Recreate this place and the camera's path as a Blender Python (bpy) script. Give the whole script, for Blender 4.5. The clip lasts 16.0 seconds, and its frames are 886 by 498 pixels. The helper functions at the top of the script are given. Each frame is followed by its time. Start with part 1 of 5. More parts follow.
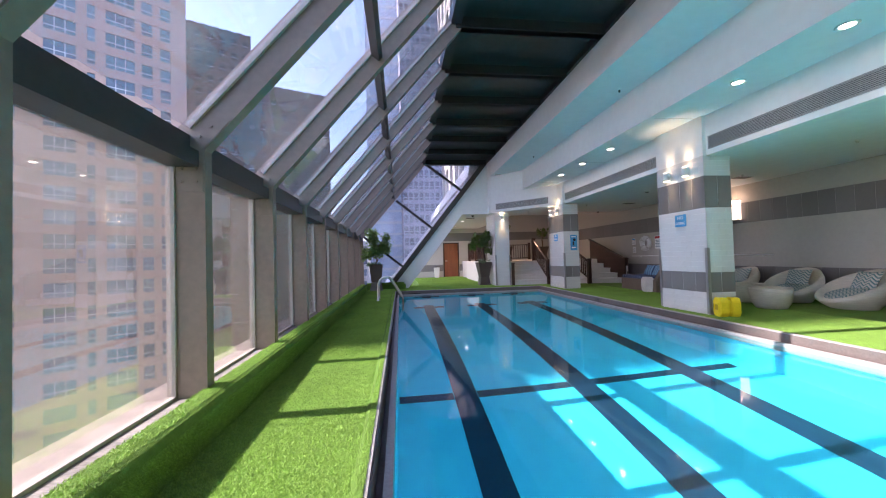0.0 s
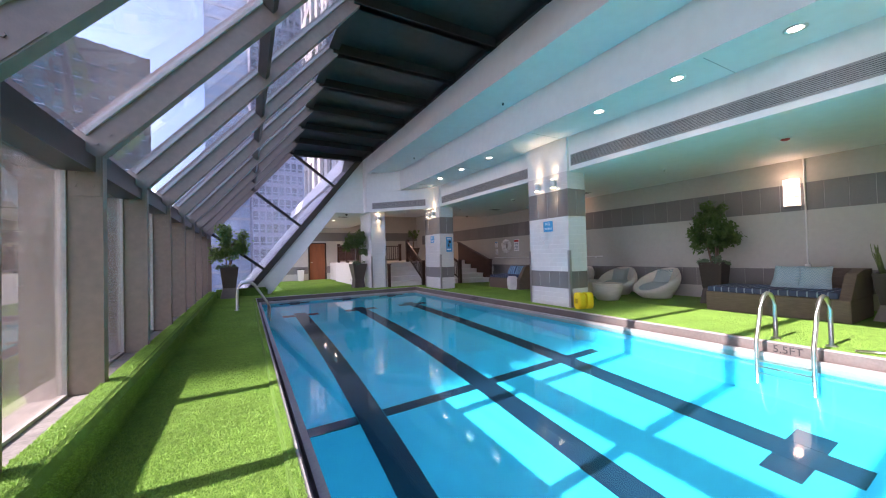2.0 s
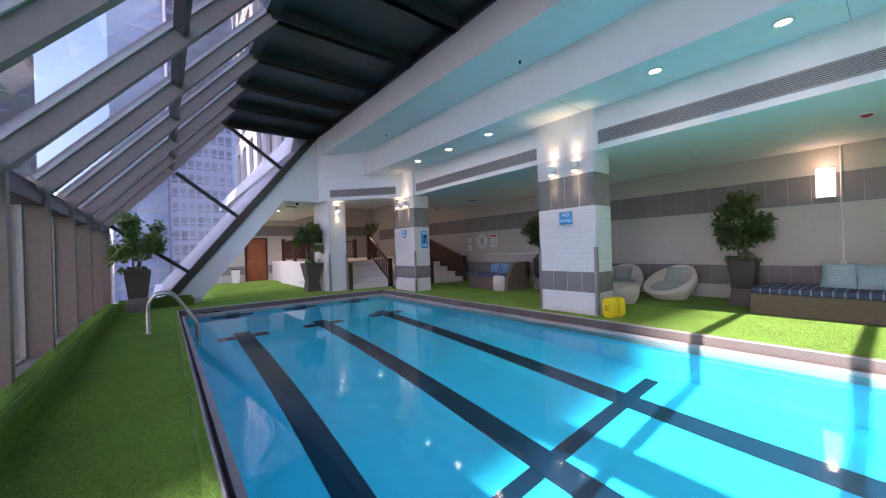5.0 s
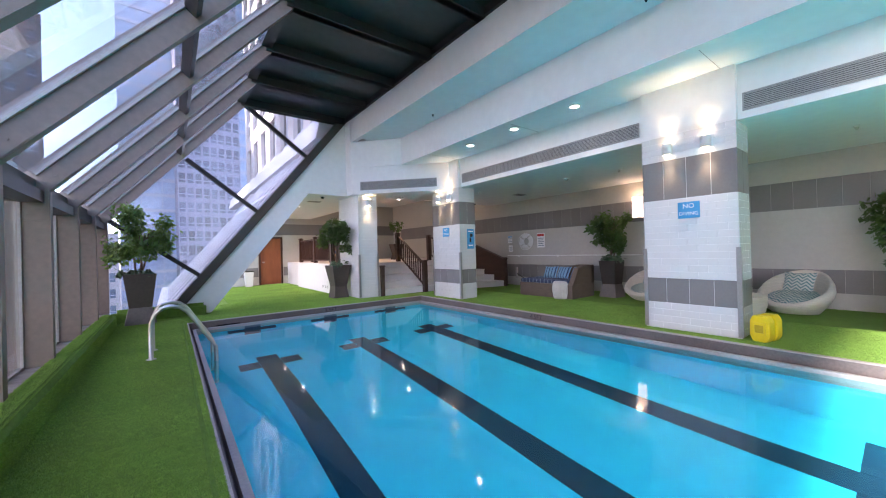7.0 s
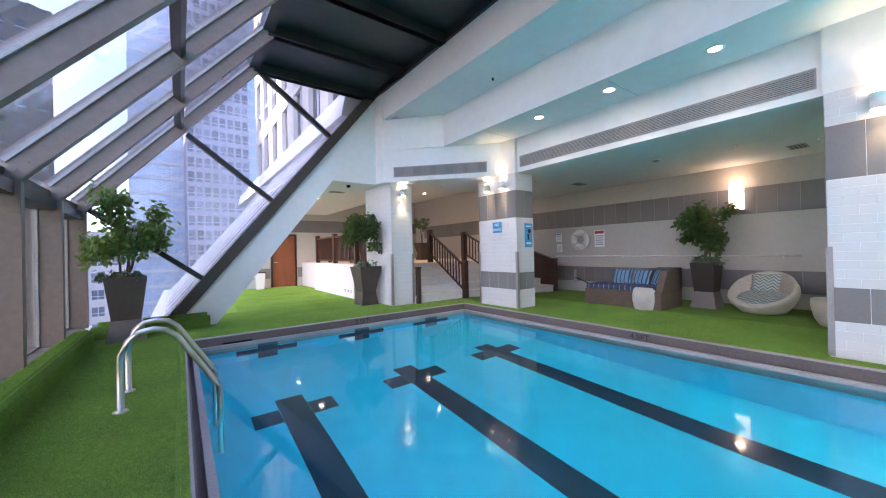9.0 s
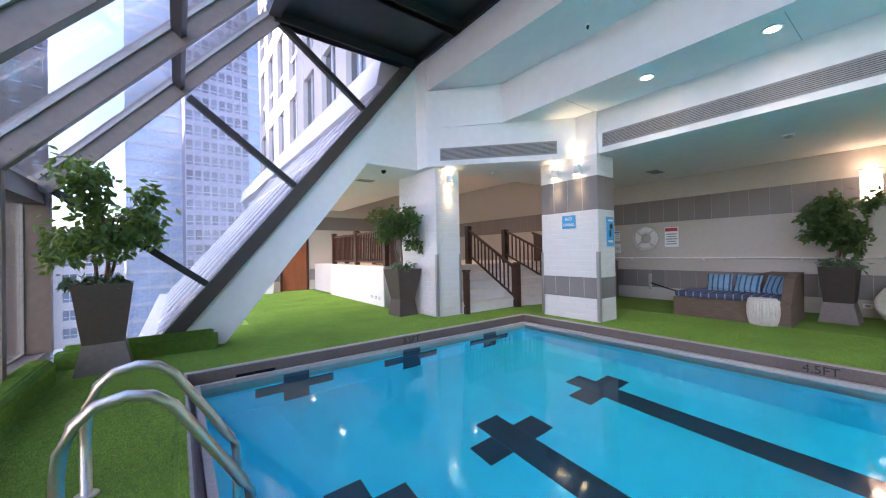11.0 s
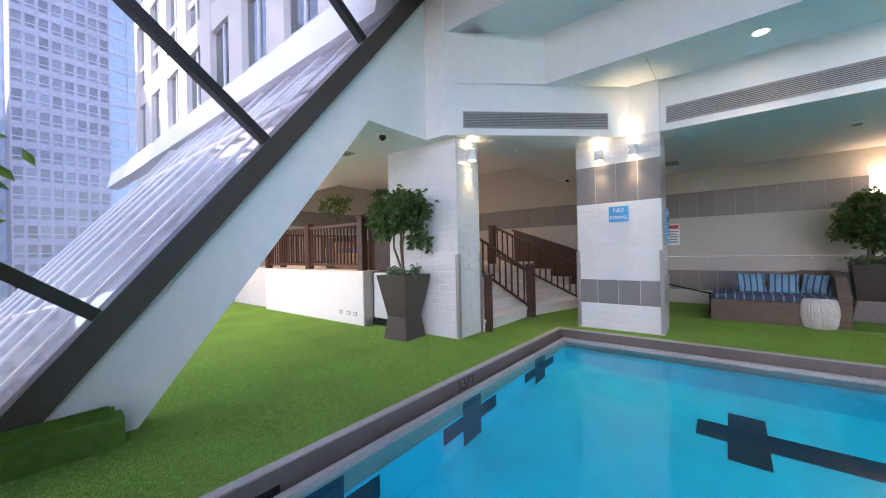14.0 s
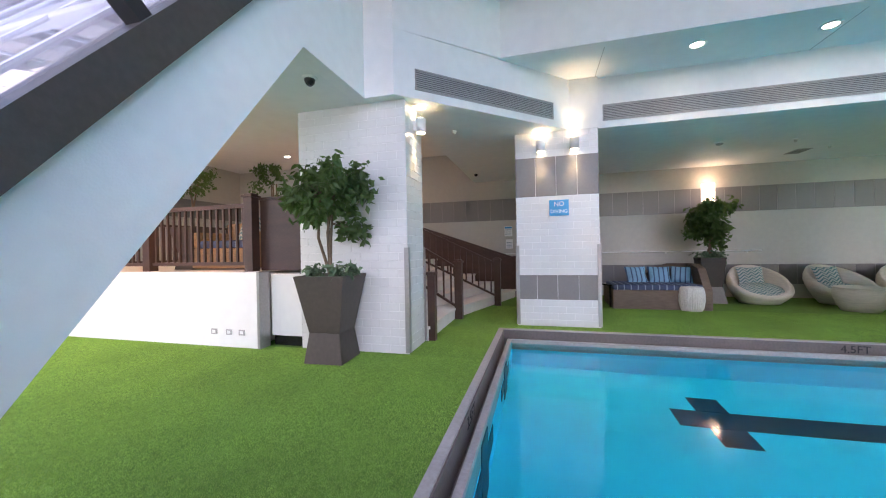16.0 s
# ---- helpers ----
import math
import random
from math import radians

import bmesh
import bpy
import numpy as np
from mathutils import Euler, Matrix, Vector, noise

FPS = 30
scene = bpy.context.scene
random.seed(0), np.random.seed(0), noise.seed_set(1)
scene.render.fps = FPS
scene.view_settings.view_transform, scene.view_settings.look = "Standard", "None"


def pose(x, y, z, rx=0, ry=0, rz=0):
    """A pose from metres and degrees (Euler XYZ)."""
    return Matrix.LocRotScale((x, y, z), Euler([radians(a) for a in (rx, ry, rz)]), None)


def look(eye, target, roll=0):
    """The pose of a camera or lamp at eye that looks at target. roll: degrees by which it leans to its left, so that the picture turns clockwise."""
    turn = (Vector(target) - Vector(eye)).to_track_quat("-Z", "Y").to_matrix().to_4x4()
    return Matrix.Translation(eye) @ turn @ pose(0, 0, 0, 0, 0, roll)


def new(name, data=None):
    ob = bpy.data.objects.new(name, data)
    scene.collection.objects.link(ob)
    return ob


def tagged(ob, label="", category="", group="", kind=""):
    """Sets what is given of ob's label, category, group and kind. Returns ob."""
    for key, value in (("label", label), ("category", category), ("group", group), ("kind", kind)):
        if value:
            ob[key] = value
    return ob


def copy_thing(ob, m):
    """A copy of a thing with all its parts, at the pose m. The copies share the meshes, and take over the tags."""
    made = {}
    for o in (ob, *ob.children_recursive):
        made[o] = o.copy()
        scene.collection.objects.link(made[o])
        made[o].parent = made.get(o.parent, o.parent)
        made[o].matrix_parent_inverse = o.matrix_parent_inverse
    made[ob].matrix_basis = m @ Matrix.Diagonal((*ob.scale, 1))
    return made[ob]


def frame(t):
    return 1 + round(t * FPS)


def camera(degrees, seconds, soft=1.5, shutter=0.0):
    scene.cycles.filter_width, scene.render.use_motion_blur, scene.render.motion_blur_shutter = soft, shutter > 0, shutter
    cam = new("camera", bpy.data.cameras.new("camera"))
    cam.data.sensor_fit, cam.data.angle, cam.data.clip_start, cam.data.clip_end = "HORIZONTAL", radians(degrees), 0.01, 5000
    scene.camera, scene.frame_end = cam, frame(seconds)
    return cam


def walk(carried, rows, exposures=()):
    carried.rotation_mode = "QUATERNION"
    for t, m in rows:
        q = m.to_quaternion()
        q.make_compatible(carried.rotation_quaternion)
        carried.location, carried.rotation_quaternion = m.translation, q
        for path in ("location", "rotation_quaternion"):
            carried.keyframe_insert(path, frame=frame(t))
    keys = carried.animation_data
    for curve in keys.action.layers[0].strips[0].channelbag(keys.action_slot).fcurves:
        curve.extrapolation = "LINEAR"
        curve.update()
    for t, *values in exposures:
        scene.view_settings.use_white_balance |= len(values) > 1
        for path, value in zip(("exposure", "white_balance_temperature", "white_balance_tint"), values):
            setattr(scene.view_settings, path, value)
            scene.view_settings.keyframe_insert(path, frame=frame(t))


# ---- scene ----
cam = camera(102.1, 16.0, soft=1.1)
PATH = [
    (0, (-0.215, 0.04, 1.191), (0.023, 2.026, 1.24), -1.6),
    (0.5, (-0.418, 0.109, 1.215), (0.025, 2.058, 1.26), -1.7),
    (1, (-0.514, 0.244, 1.229), (0.131, 2.137, 1.261), -1.7),
    (1.5, (-0.634, 0.44, 1.229), (0.188, 2.263, 1.26), -1.8),
    (2, (-0.682, 0.6, 1.201), (0.284, 2.351, 1.237), -1.5),
    (2.5, (-0.747, 0.776, 1.27), (0.401, 2.414, 1.283), -2.1),
    (3, (-0.693, 1.09, 1.292), (0.53, 2.673, 1.289), -2.1),
    (3.5, (-0.624, 1.431, 1.274), (0.604, 3.01, 1.272), -1.9),
    (4, (-0.652, 1.817, 1.274), (0.59, 3.384, 1.271), -1.9),
    (6.5, (-0.618, 4.14, 1.31), (0.59, 5.734, 1.315), -1.6),
    (7, (-0.658, 4.633, 1.308), (0.554, 6.224, 1.315), -1.6),
    (7.5, (-0.581, 5.156, 1.28), (0.623, 6.753, 1.287), -1.5),
    (8, (-0.488, 5.626, 1.278), (0.7, 7.235, 1.287), -1.5),
    (10.5, (-0.446, 7.99, 1.316), (0.735, 9.603, 1.328), -1.3),
    (11, (-0.468, 8.47, 1.283), (0.722, 10.077, 1.301), -1.1),
    (11.5, (-0.494, 9.007, 1.283), (0.722, 10.595, 1.29), -1.2),
    (12, (-0.563, 9.441, 1.293), (0.678, 11.009, 1.307), -1.4),
    (12.5, (-0.605, 9.84, 1.275), (0.697, 11.358, 1.295), -1.1),
    (13, (-0.592, 10.272, 1.285), (0.78, 11.728, 1.294), -1.3),
    (13.5, (-0.574, 10.713, 1.301), (0.88, 12.086, 1.311), -1.2),
    (14, (-0.575, 11.111, 1.291), (0.985, 12.363, 1.303), -1.3),
    (14.5, (-0.535, 11.542, 1.241), (1.115, 12.672, 1.246), -1.1),
    (15, (-0.473, 11.897, 1.198), (1.248, 12.916, 1.218), -1.1),
    (15.5, (-0.415, 12.325, 1.234), (1.428, 13.101, 1.237), -1.1),
    (16, (-0.267, 12.721, 1.225), (1.663, 13.246, 1.22), -1.1),
]
walk(cam, [(t, look(eye, target, roll)) for t, eye, target, roll in PATH], [(0, 2.1, 6350, 27), (2, 2.1, 6350, 30), (4, 1.9, 6300, 30), (7, 2.6, 6350, 24), (11, 2.8, 6400, 20), (14.5, 2.65, 6450, 18), (16, 2.8, 6450, 18)])

# ---- world and light ----
world = bpy.data.worlds.new("world")
scene.world = world
world.use_nodes = True
wn = world.node_tree
sky = wn.nodes.new("ShaderNodeTexSky")
sky.sky_type, sky.sun_disc = "NISHITA", False
sky.sun_elevation, sky.sun_rotation = radians(38), radians(270)
wn.links.new(sky.outputs[0], wn.nodes["Background"].inputs[0])
wn.nodes["Background"].inputs[1].default_value = 0.15

sun = new("sun", bpy.data.lights.new("sun", "SUN"))
sun.data.cycles.is_caustics_light = True
sun.data.energy, sun.data.angle, sun.data.color = 3.4, radians(0.53), (1.0, 0.94, 0.85)
sun.matrix_world = look((-40, 3, 38 * 0.82), (0, 3, 0))


# ---- mesh helpers ----
def box(bm, x0, y0, z0, x1, y1, z1, bevel=0.0):
    m = Matrix.LocRotScale(((x0 + x1) / 2, (y0 + y1) / 2, (z0 + z1) / 2), None, (abs(x1 - x0), abs(y1 - y0), abs(z1 - z0)))
    verts = bmesh.ops.create_cube(bm, size=1, matrix=m)["verts"]
    if bevel:
        edges = list({e for v in verts for e in v.link_edges})
        bmesh.ops.bevel(bm, geom=edges, offset=bevel, segments=2, affect="EDGES", profile=0.6)
    return bm


def prism(bm, poly, lo, hi, axis="z"):
    """Extrudes a polygon along an axis; poly holds the other two coordinates in x, y, z order."""
    put = {"z": lambda a, b, c: (a, b, c), "y": lambda a, b, c: (a, c, b), "x": lambda a, b, c: (c, a, b)}[axis]
    low = [bm.verts.new(put(a, b, lo)) for a, b in poly]
    high = [bm.verts.new(put(a, b, hi)) for a, b in poly]
    n = len(poly)
    faces = [bm.faces.new(low[::-1]), bm.faces.new(high)]
    for i in range(n):
        faces.append(bm.faces.new((low[i], low[(i + 1) % n], high[(i + 1) % n], high[i])))
    bmesh.ops.recalc_face_normals(bm, faces=faces)
    return bm


def tube(bm, points, radius, seg=10, caps=True):
    """A round tube along points; radius is one number or one for each point."""
    pts = [Vector(p) for p in points]
    radii = radius if isinstance(radius, (list, tuple)) else [radius] * len(pts)
    rings = []
    for i, p in enumerate(pts):
        d = (pts[min(i + 1, len(pts) - 1)] - pts[max(i - 1, 0)]).normalized()
        up = Vector((0, 0, 1)) if abs(d.z) < 0.9 else Vector((0, 1, 0))
        u = d.cross(up).normalized()
        v = d.cross(u)
        rings.append([bm.verts.new(p + radii[i] * (math.cos(2 * math.pi * k / seg) * u + math.sin(2 * math.pi * k / seg) * v)) for k in range(seg)])
    for a, b in zip(rings, rings[1:]):
        for k in range(seg):
            f = bm.faces.new((a[k], a[(k + 1) % seg], b[(k + 1) % seg], b[k]))
            f.smooth = True
    if caps:
        bm.faces.new(rings[0])
        bm.faces.new(rings[-1][::-1])
    return bm


def lathe(bm, profile, seg=24, m=None, sides=False):
    """Turns (radius, z) pairs round z."""
    rings = []
    for r, z in profile:
        rings.append([bm.verts.new((r * math.cos(2 * math.pi * k / seg), r * math.sin(2 * math.pi * k / seg), z)) for k in range(seg)])
    for a, b in zip(rings, rings[1:]):
        for k in range(seg):
            f = bm.faces.new((a[k], a[(k + 1) % seg], b[(k + 1) % seg], b[k]))
            f.smooth = True
    bm.faces.new(rings[0][::-1])
    bm.faces.new(rings[-1])
    if m is not None:
        bmesh.ops.transform(bm, matrix=m, verts=[v for r in rings for v in r])
    return bm


def frustum(bm, w0, w1, z0, z1, bevel=0.0):
    poly = []
    for w, z in ((w0, z0), (w1, z1)):
        poly.append([bm.verts.new((sx * w / 2, sy * w / 2, z)) for sx, sy in ((-1, -1), (1, -1), (1, 1), (-1, 1))])
    a, b = poly
    bm.faces.new(a[::-1])
    bm.faces.new(b)
    for k in range(4):
        bm.faces.new((a[k], a[(k + 1) % 4], b[(k + 1) % 4], b[k]))
    if bevel:
        edges = list({e for v in a + b for e in v.link_edges})
        bmesh.ops.bevel(bm, geom=edges, offset=bevel, segments=2, affect="EDGES")
    return bm


def mesh_of(name, bm, material):
    me = bpy.data.meshes.new(name)
    bm.normal_update()
    bm.to_mesh(me)
    bm.free()
    me.materials.append(material)
    return me


def thing(name, bm, material, label, category="", group="", kind=""):
    ob = new(name, mesh_of(name, bm, material))
    return tagged(ob, label, category, group, kind)


def root(name, label, category, group="", at=None):
    ob = new(name)
    ob.empty_display_size = 0.2
    if at is not None:
        ob.matrix_basis = at
    return tagged(ob, label, category, group)


def part(name, bm, material, parent, label=""):
    ob = new(name, mesh_of(name, bm, material))
    ob.parent = parent
    if label:
        ob["label"] = label
    return ob


def piece(name, me, parent, m):
    """One of many alike pieces on shared mesh data."""
    ob = new(name, me)
    ob.parent = parent
    ob.matrix_basis = m
    return ob


def B():
    return bmesh.new()


# ---- materials ----
def material(name, color, rough=0.5, metal=0.0, var=0.12, scale=6.0, bump=0.0, bump_scale=60.0, spec=0.5, second=None, island=0.0, stretch=(1, 1, 1), coat=0.0):
    """A surface with two scales of colour variation and a fine relief."""
    mat = bpy.data.materials.new(name)
    mat.use_nodes = True
    nt = mat.node_tree
    bs = nt.nodes["Principled BSDF"]
    bs.inputs["Roughness"].default_value, bs.inputs["Metallic"].default_value = rough, metal
    bs.inputs["Specular IOR Level"].default_value = spec
    bs.inputs["Coat Weight"].default_value = coat
    bs.inputs["Coat Roughness"].default_value = 0.06
    geo = nt.nodes.new("ShaderNodeTexCoord")
    mp = nt.nodes.new("ShaderNodeMapping")
    mp.inputs["Scale"].default_value = stretch
    nt.links.new(geo.outputs["Object"], mp.inputs[0])
    big, fine = nt.nodes.new("ShaderNodeTexNoise"), nt.nodes.new("ShaderNodeTexNoise")
    big.inputs["Scale"].default_value, fine.inputs["Scale"].default_value = scale * 0.25, scale * 4
    big.inputs["Detail"].default_value, fine.inputs["Detail"].default_value = 4, 3
    for n in (big, fine):
        nt.links.new(mp.outputs[0], n.inputs["Vector"])
    mix = nt.nodes.new("ShaderNodeMath")
    mix.operation = "ADD"
    nt.links.new(big.outputs[0], mix.inputs[0])
    nt.links.new(fine.outputs[0], mix.inputs[1])
    last = mix.outputs[0]
    if island:
        info = nt.nodes.new("ShaderNodeObjectInfo")
        isl = nt.nodes.new("ShaderNodeMath")
        isl.operation, isl.inputs[1].default_value = "MULTIPLY_ADD", island
        nt.links.new(info.outputs["Random"], isl.inputs[0])
        nt.links.new(last, isl.inputs[2])
        last = isl.outputs[0]
    ramp = nt.nodes.new("ShaderNodeMapRange")
    ramp.inputs["From Min"].default_value, ramp.inputs["From Max"].default_value = 0.6, 1.4 + island
    nt.links.new(last, ramp.inputs[0])
    col = nt.nodes.new("ShaderNodeMix")
    col.data_type = "RGBA"
    dark = second or tuple(c * (1 - 2 * var) for c in color)
    light = color if second else tuple(min(c * (1 + var), 0.95) for c in color)
    col.inputs[6].default_value, col.inputs[7].default_value = (*dark, 1), (*light, 1)
    nt.links.new(ramp.outputs[0], col.inputs[0])
    nt.links.new(col.outputs[2], bs.inputs["Base Color"])
    if bump:
        tex = nt.nodes.new("ShaderNodeTexNoise")
        tex.inputs["Scale"].default_value, tex.inputs["Detail"].default_value = bump_scale, 3
        nt.links.new(mp.outputs[0], tex.inputs["Vector"])
        bp = nt.nodes.new("ShaderNodeBump")
        bp.inputs["Strength"].default_value, bp.inputs["Distance"].default_value = bump, 0.02
        nt.links.new(tex.outputs[0], bp.inputs["Height"])
        nt.links.new(bp.outputs[0], bs.inputs["Normal"])
    return mat


def glow(name, color, strength):
    mat = bpy.data.materials.new(name)
    mat.use_nodes = True
    bs = mat.node_tree.nodes["Principled BSDF"]
    bs.inputs["Base Color"].default_value = (*color, 1)
    bs.inputs["Emission Color"].default_value = (*color, 1)
    bs.inputs["Emission Strength"].default_value = strength
    return mat


def pane_glass(name, tint, gloss, film=(0.05, 0.16), mirror=0.06):
    """Thin window glass: clear, with a mirror share that grows at glancing angles, and a film of dust."""
    mat = bpy.data.materials.new(name)
    mat.use_nodes = True
    nt = mat.node_tree
    nt.nodes.remove(nt.nodes["Principled BSDF"])
    out = nt.nodes["Material Output"]
    clear, shine, dust = nt.nodes.new("ShaderNodeBsdfTransparent"), nt.nodes.new("ShaderNodeBsdfGlossy"), nt.nodes.new("ShaderNodeBsdfDiffuse")
    clear.inputs[0].default_value = (*tint, 1)
    shine.inputs["Roughness"].default_value = 0.015
    dust.inputs[0].default_value = (0.78, 0.70, 0.69, 1)
    weight = nt.nodes.new("ShaderNodeLayerWeight")
    power = nt.nodes.new("ShaderNodeMath")
    power.operation, power.inputs[1].default_value = "POWER", 3.0
    nt.links.new(weight.outputs["Facing"], power.inputs[0])
    fr = nt.nodes.new("ShaderNodeMath")
    fr.operation, fr.inputs[1].default_value, fr.inputs[2].default_value = "MULTIPLY_ADD", gloss, mirror
    nt.links.new(power.outputs[0], fr.inputs[0])
    noise_tex = nt.nodes.new("ShaderNodeTexNoise")
    noise_tex.inputs["Scale"].default_value, noise_tex.inputs["Detail"].default_value = 1.3, 3
    coord = nt.nodes.new("ShaderNodeTexCoord")
    nt.links.new(coord.outputs["Object"], noise_tex.inputs["Vector"])
    amount = nt.nodes.new("ShaderNodeMapRange")
    amount.inputs["From Min"].default_value, amount.inputs["From Max"].default_value = 0.35, 0.75
    amount.inputs["To Min"].default_value, amount.inputs["To Max"].default_value = film
    nt.links.new(noise_tex.outputs[0], amount.inputs[0])
    a, b = nt.nodes.new("ShaderNodeMixShader"), nt.nodes.new("ShaderNodeMixShader")
    nt.links.new(fr.outputs[0], a.inputs[0])
    nt.links.new(clear.outputs[0], a.inputs[1])
    nt.links.new(shine.outputs[0], a.inputs[2])
    nt.links.new(amount.outputs[0], b.inputs[0])
    nt.links.new(a.outputs[0], b.inputs[1])
    nt.links.new(dust.outputs[0], b.inputs[2])
    nt.links.new(b.outputs[0], out.inputs[0])
    return mat


def water_surface():
    """Still water: clear refraction under a Fresnel mirror, with a slow swell and a fine ripple."""
    mat = bpy.data.materials.new("water")
    mat.use_nodes = True
    nt = mat.node_tree
    nt.nodes.remove(nt.nodes["Principled BSDF"])
    under, shine = nt.nodes.new("ShaderNodeBsdfRefraction"), nt.nodes.new("ShaderNodeBsdfGlossy")
    under.inputs["IOR"].default_value, under.inputs["Roughness"].default_value = 1.333, 0.0
    under.inputs["Color"].default_value = (0.5, 0.98, 1.0, 1)
    shine.inputs["Roughness"].default_value = 0.05
    fres = nt.nodes.new("ShaderNodeFresnel")
    fres.inputs["IOR"].default_value = 1.333
    coord = nt.nodes.new("ShaderNodeTexCoord")
    swell = nt.nodes.new("ShaderNodeTexNoise")
    swell.inputs["Scale"].default_value, swell.inputs["Detail"].default_value = 2.2, 3
    nt.links.new(coord.outputs["Object"], swell.inputs["Vector"])
    bp = nt.nodes.new("ShaderNodeBump")
    bp.inputs["Strength"].default_value, bp.inputs["Distance"].default_value = 0.06, 0.02
    nt.links.new(swell.outputs[0], bp.inputs["Height"])
    for n in (under, shine, fres):
        nt.links.new(bp.outputs[0], n.inputs["Normal"])
    mix = nt.nodes.new("ShaderNodeMixShader")
    nt.links.new(fres.outputs[0], mix.inputs[0])
    nt.links.new(under.outputs[0], mix.inputs[1])
    nt.links.new(shine.outputs[0], mix.inputs[2])
    nt.links.new(mix.outputs[0], nt.nodes["Material Output"].inputs[0])
    return mat


def striped(name, a, b, period, axis, share=0.35, rough=0.85):
    """Woven cloth with stripes across one object axis."""
    mat = material(name, a, rough, var=0.1, bump=0.3, bump_scale=220)
    nt = mat.node_tree
    bs = nt.nodes["Principled BSDF"]
    coord, sep = nt.nodes.new("ShaderNodeTexCoord"), nt.nodes.new("ShaderNodeSeparateXYZ")
    nt.links.new(coord.outputs["Object"], sep.inputs[0])
    mod = nt.nodes.new("ShaderNodeMath")
    mod.operation, mod.inputs[1].default_value = "FLOORED_MODULO", period
    nt.links.new(sep.outputs[axis], mod.inputs[0])
    cut = nt.nodes.new("ShaderNodeMath")
    cut.operation, cut.inputs[1].default_value = "LESS_THAN", period * share
    nt.links.new(mod.outputs[0], cut.inputs[0])
    mix = nt.nodes.new("ShaderNodeMix")
    mix.data_type = "RGBA"
    old = bs.inputs["Base Color"].links[0].from_socket
    nt.links.new(cut.outputs[0], mix.inputs[0])
    nt.links.new(old, mix.inputs[6])
    mix.inputs[7].default_value = (*b, 1)
    nt.links.new(mix.outputs[2], bs.inputs["Base Color"])
    return mat


def zigzag(name, a, b, size):
    """Printed cloth with a chevron pattern."""
    mat = material(name, a, 0.85, var=0.08, bump=0.3, bump_scale=220)
    nt = mat.node_tree
    bs = nt.nodes["Principled BSDF"]
    coord, sep = nt.nodes.new("ShaderNodeTexCoord"), nt.nodes.new("ShaderNodeSeparateXYZ")
    nt.links.new(coord.outputs["Object"], sep.inputs[0])
    ping = nt.nodes.new("ShaderNodeMath")
    ping.operation, ping.inputs[1].default_value = "PINGPONG", size
    nt.links.new(sep.outputs[1], ping.inputs[0])
    add = nt.nodes.new("ShaderNodeMath")
    add.operation = "ADD"
    nt.links.new(ping.outputs[0], add.inputs[0])
    nt.links.new(sep.outputs[0], add.inputs[1])
    mod = nt.nodes.new("ShaderNodeMath")
    mod.operation, mod.inputs[1].default_value = "FLOORED_MODULO", size
    nt.links.new(add.outputs[0], mod.inputs[0])
    cut = nt.nodes.new("ShaderNodeMath")
    cut.operation, cut.inputs[1].default_value = "LESS_THAN", size * 0.45
    nt.links.new(mod.outputs[0], cut.inputs[0])
    mix = nt.nodes.new("ShaderNodeMix")
    mix.data_type = "RGBA"
    nt.links.new(cut.outputs[0], mix.inputs[0])
    nt.links.new(bs.inputs["Base Color"].links[0].from_socket, mix.inputs[6])
    mix.inputs[7].default_value = (*b, 1)
    nt.links.new(mix.outputs[2], bs.inputs["Base Color"])
    return mat


M_WHITE = material("white_paint", (0.80, 0.80, 0.78), 0.6, var=0.03, scale=2, bump=0.08, bump_scale=90)
M_CEIL = material("ceiling_paint", (0.78, 0.78, 0.77), 0.7, var=0.03, scale=1.5, bump=0.05, bump_scale=120)
M_WALL = material("cream_wall_tile", (0.48, 0.465, 0.42), 0.42, var=0.04, scale=3, bump=0.05, bump_scale=40)
M_TILE = material("white_glazed_tile", (0.69, 0.685, 0.67), 0.16, var=0.03, scale=8, bump=0.06, bump_scale=25, island=0.5)
M_GREY = material("grey_tile", (0.205, 0.195, 0.19), 0.35, var=0.08, scale=10, bump=0.05, bump_scale=60, island=0.6)
M_GROUT = material("grout", (0.80, 0.79, 0.77), 0.7, var=0.08, scale=20)
M_FRAME = material("bronze_frame_paint", (0.23, 0.175, 0.148), 0.45, var=0.10, scale=4, bump=0.05, bump_scale=80)
M_DARK = material("dark_steel_paint", (0.035, 0.033, 0.034), 0.4, var=0.15, scale=5)
M_BEAM = material("dark_brown_beam_paint", (0.07, 0.058, 0.052), 0.45, var=0.15, scale=5, bump=0.08, bump_scale=50)
M_ROOF = material("dark_roof_panel", (0.026, 0.034, 0.034), 0.38, var=0.2, scale=2)
M_TURF = material("turf_backing", (0.145, 0.29, 0.035), 0.9, var=0.18, scale=5, bump=1.0, bump_scale=130)
M_BLADE = material("turf_blades", (0.265, 0.47, 0.07), 0.7, var=0.2, scale=4.5)
M_POOL = material("pool_paint", (0.012, 0.74, 0.97), 0.6, var=0.05, scale=1.2)
M_LANE = material("lane_tile", (0.012, 0.035, 0.075), 0.5, var=0.15, scale=6)
M_COPING = material("pool_coping_stone", (0.37, 0.35, 0.335), 0.5, var=0.12, scale=9, bump=0.12, bump_scale=70)
M_GUTTER = material("gutter_tile", (0.135, 0.112, 0.103), 0.4, var=0.15, scale=9, bump=0.1, bump_scale=50)
M_SILL = material("stone_sill", (0.30, 0.275, 0.265), 0.5, var=0.3, scale=8, stretch=(1, 4, 1), bump=0.15, bump_scale=60)
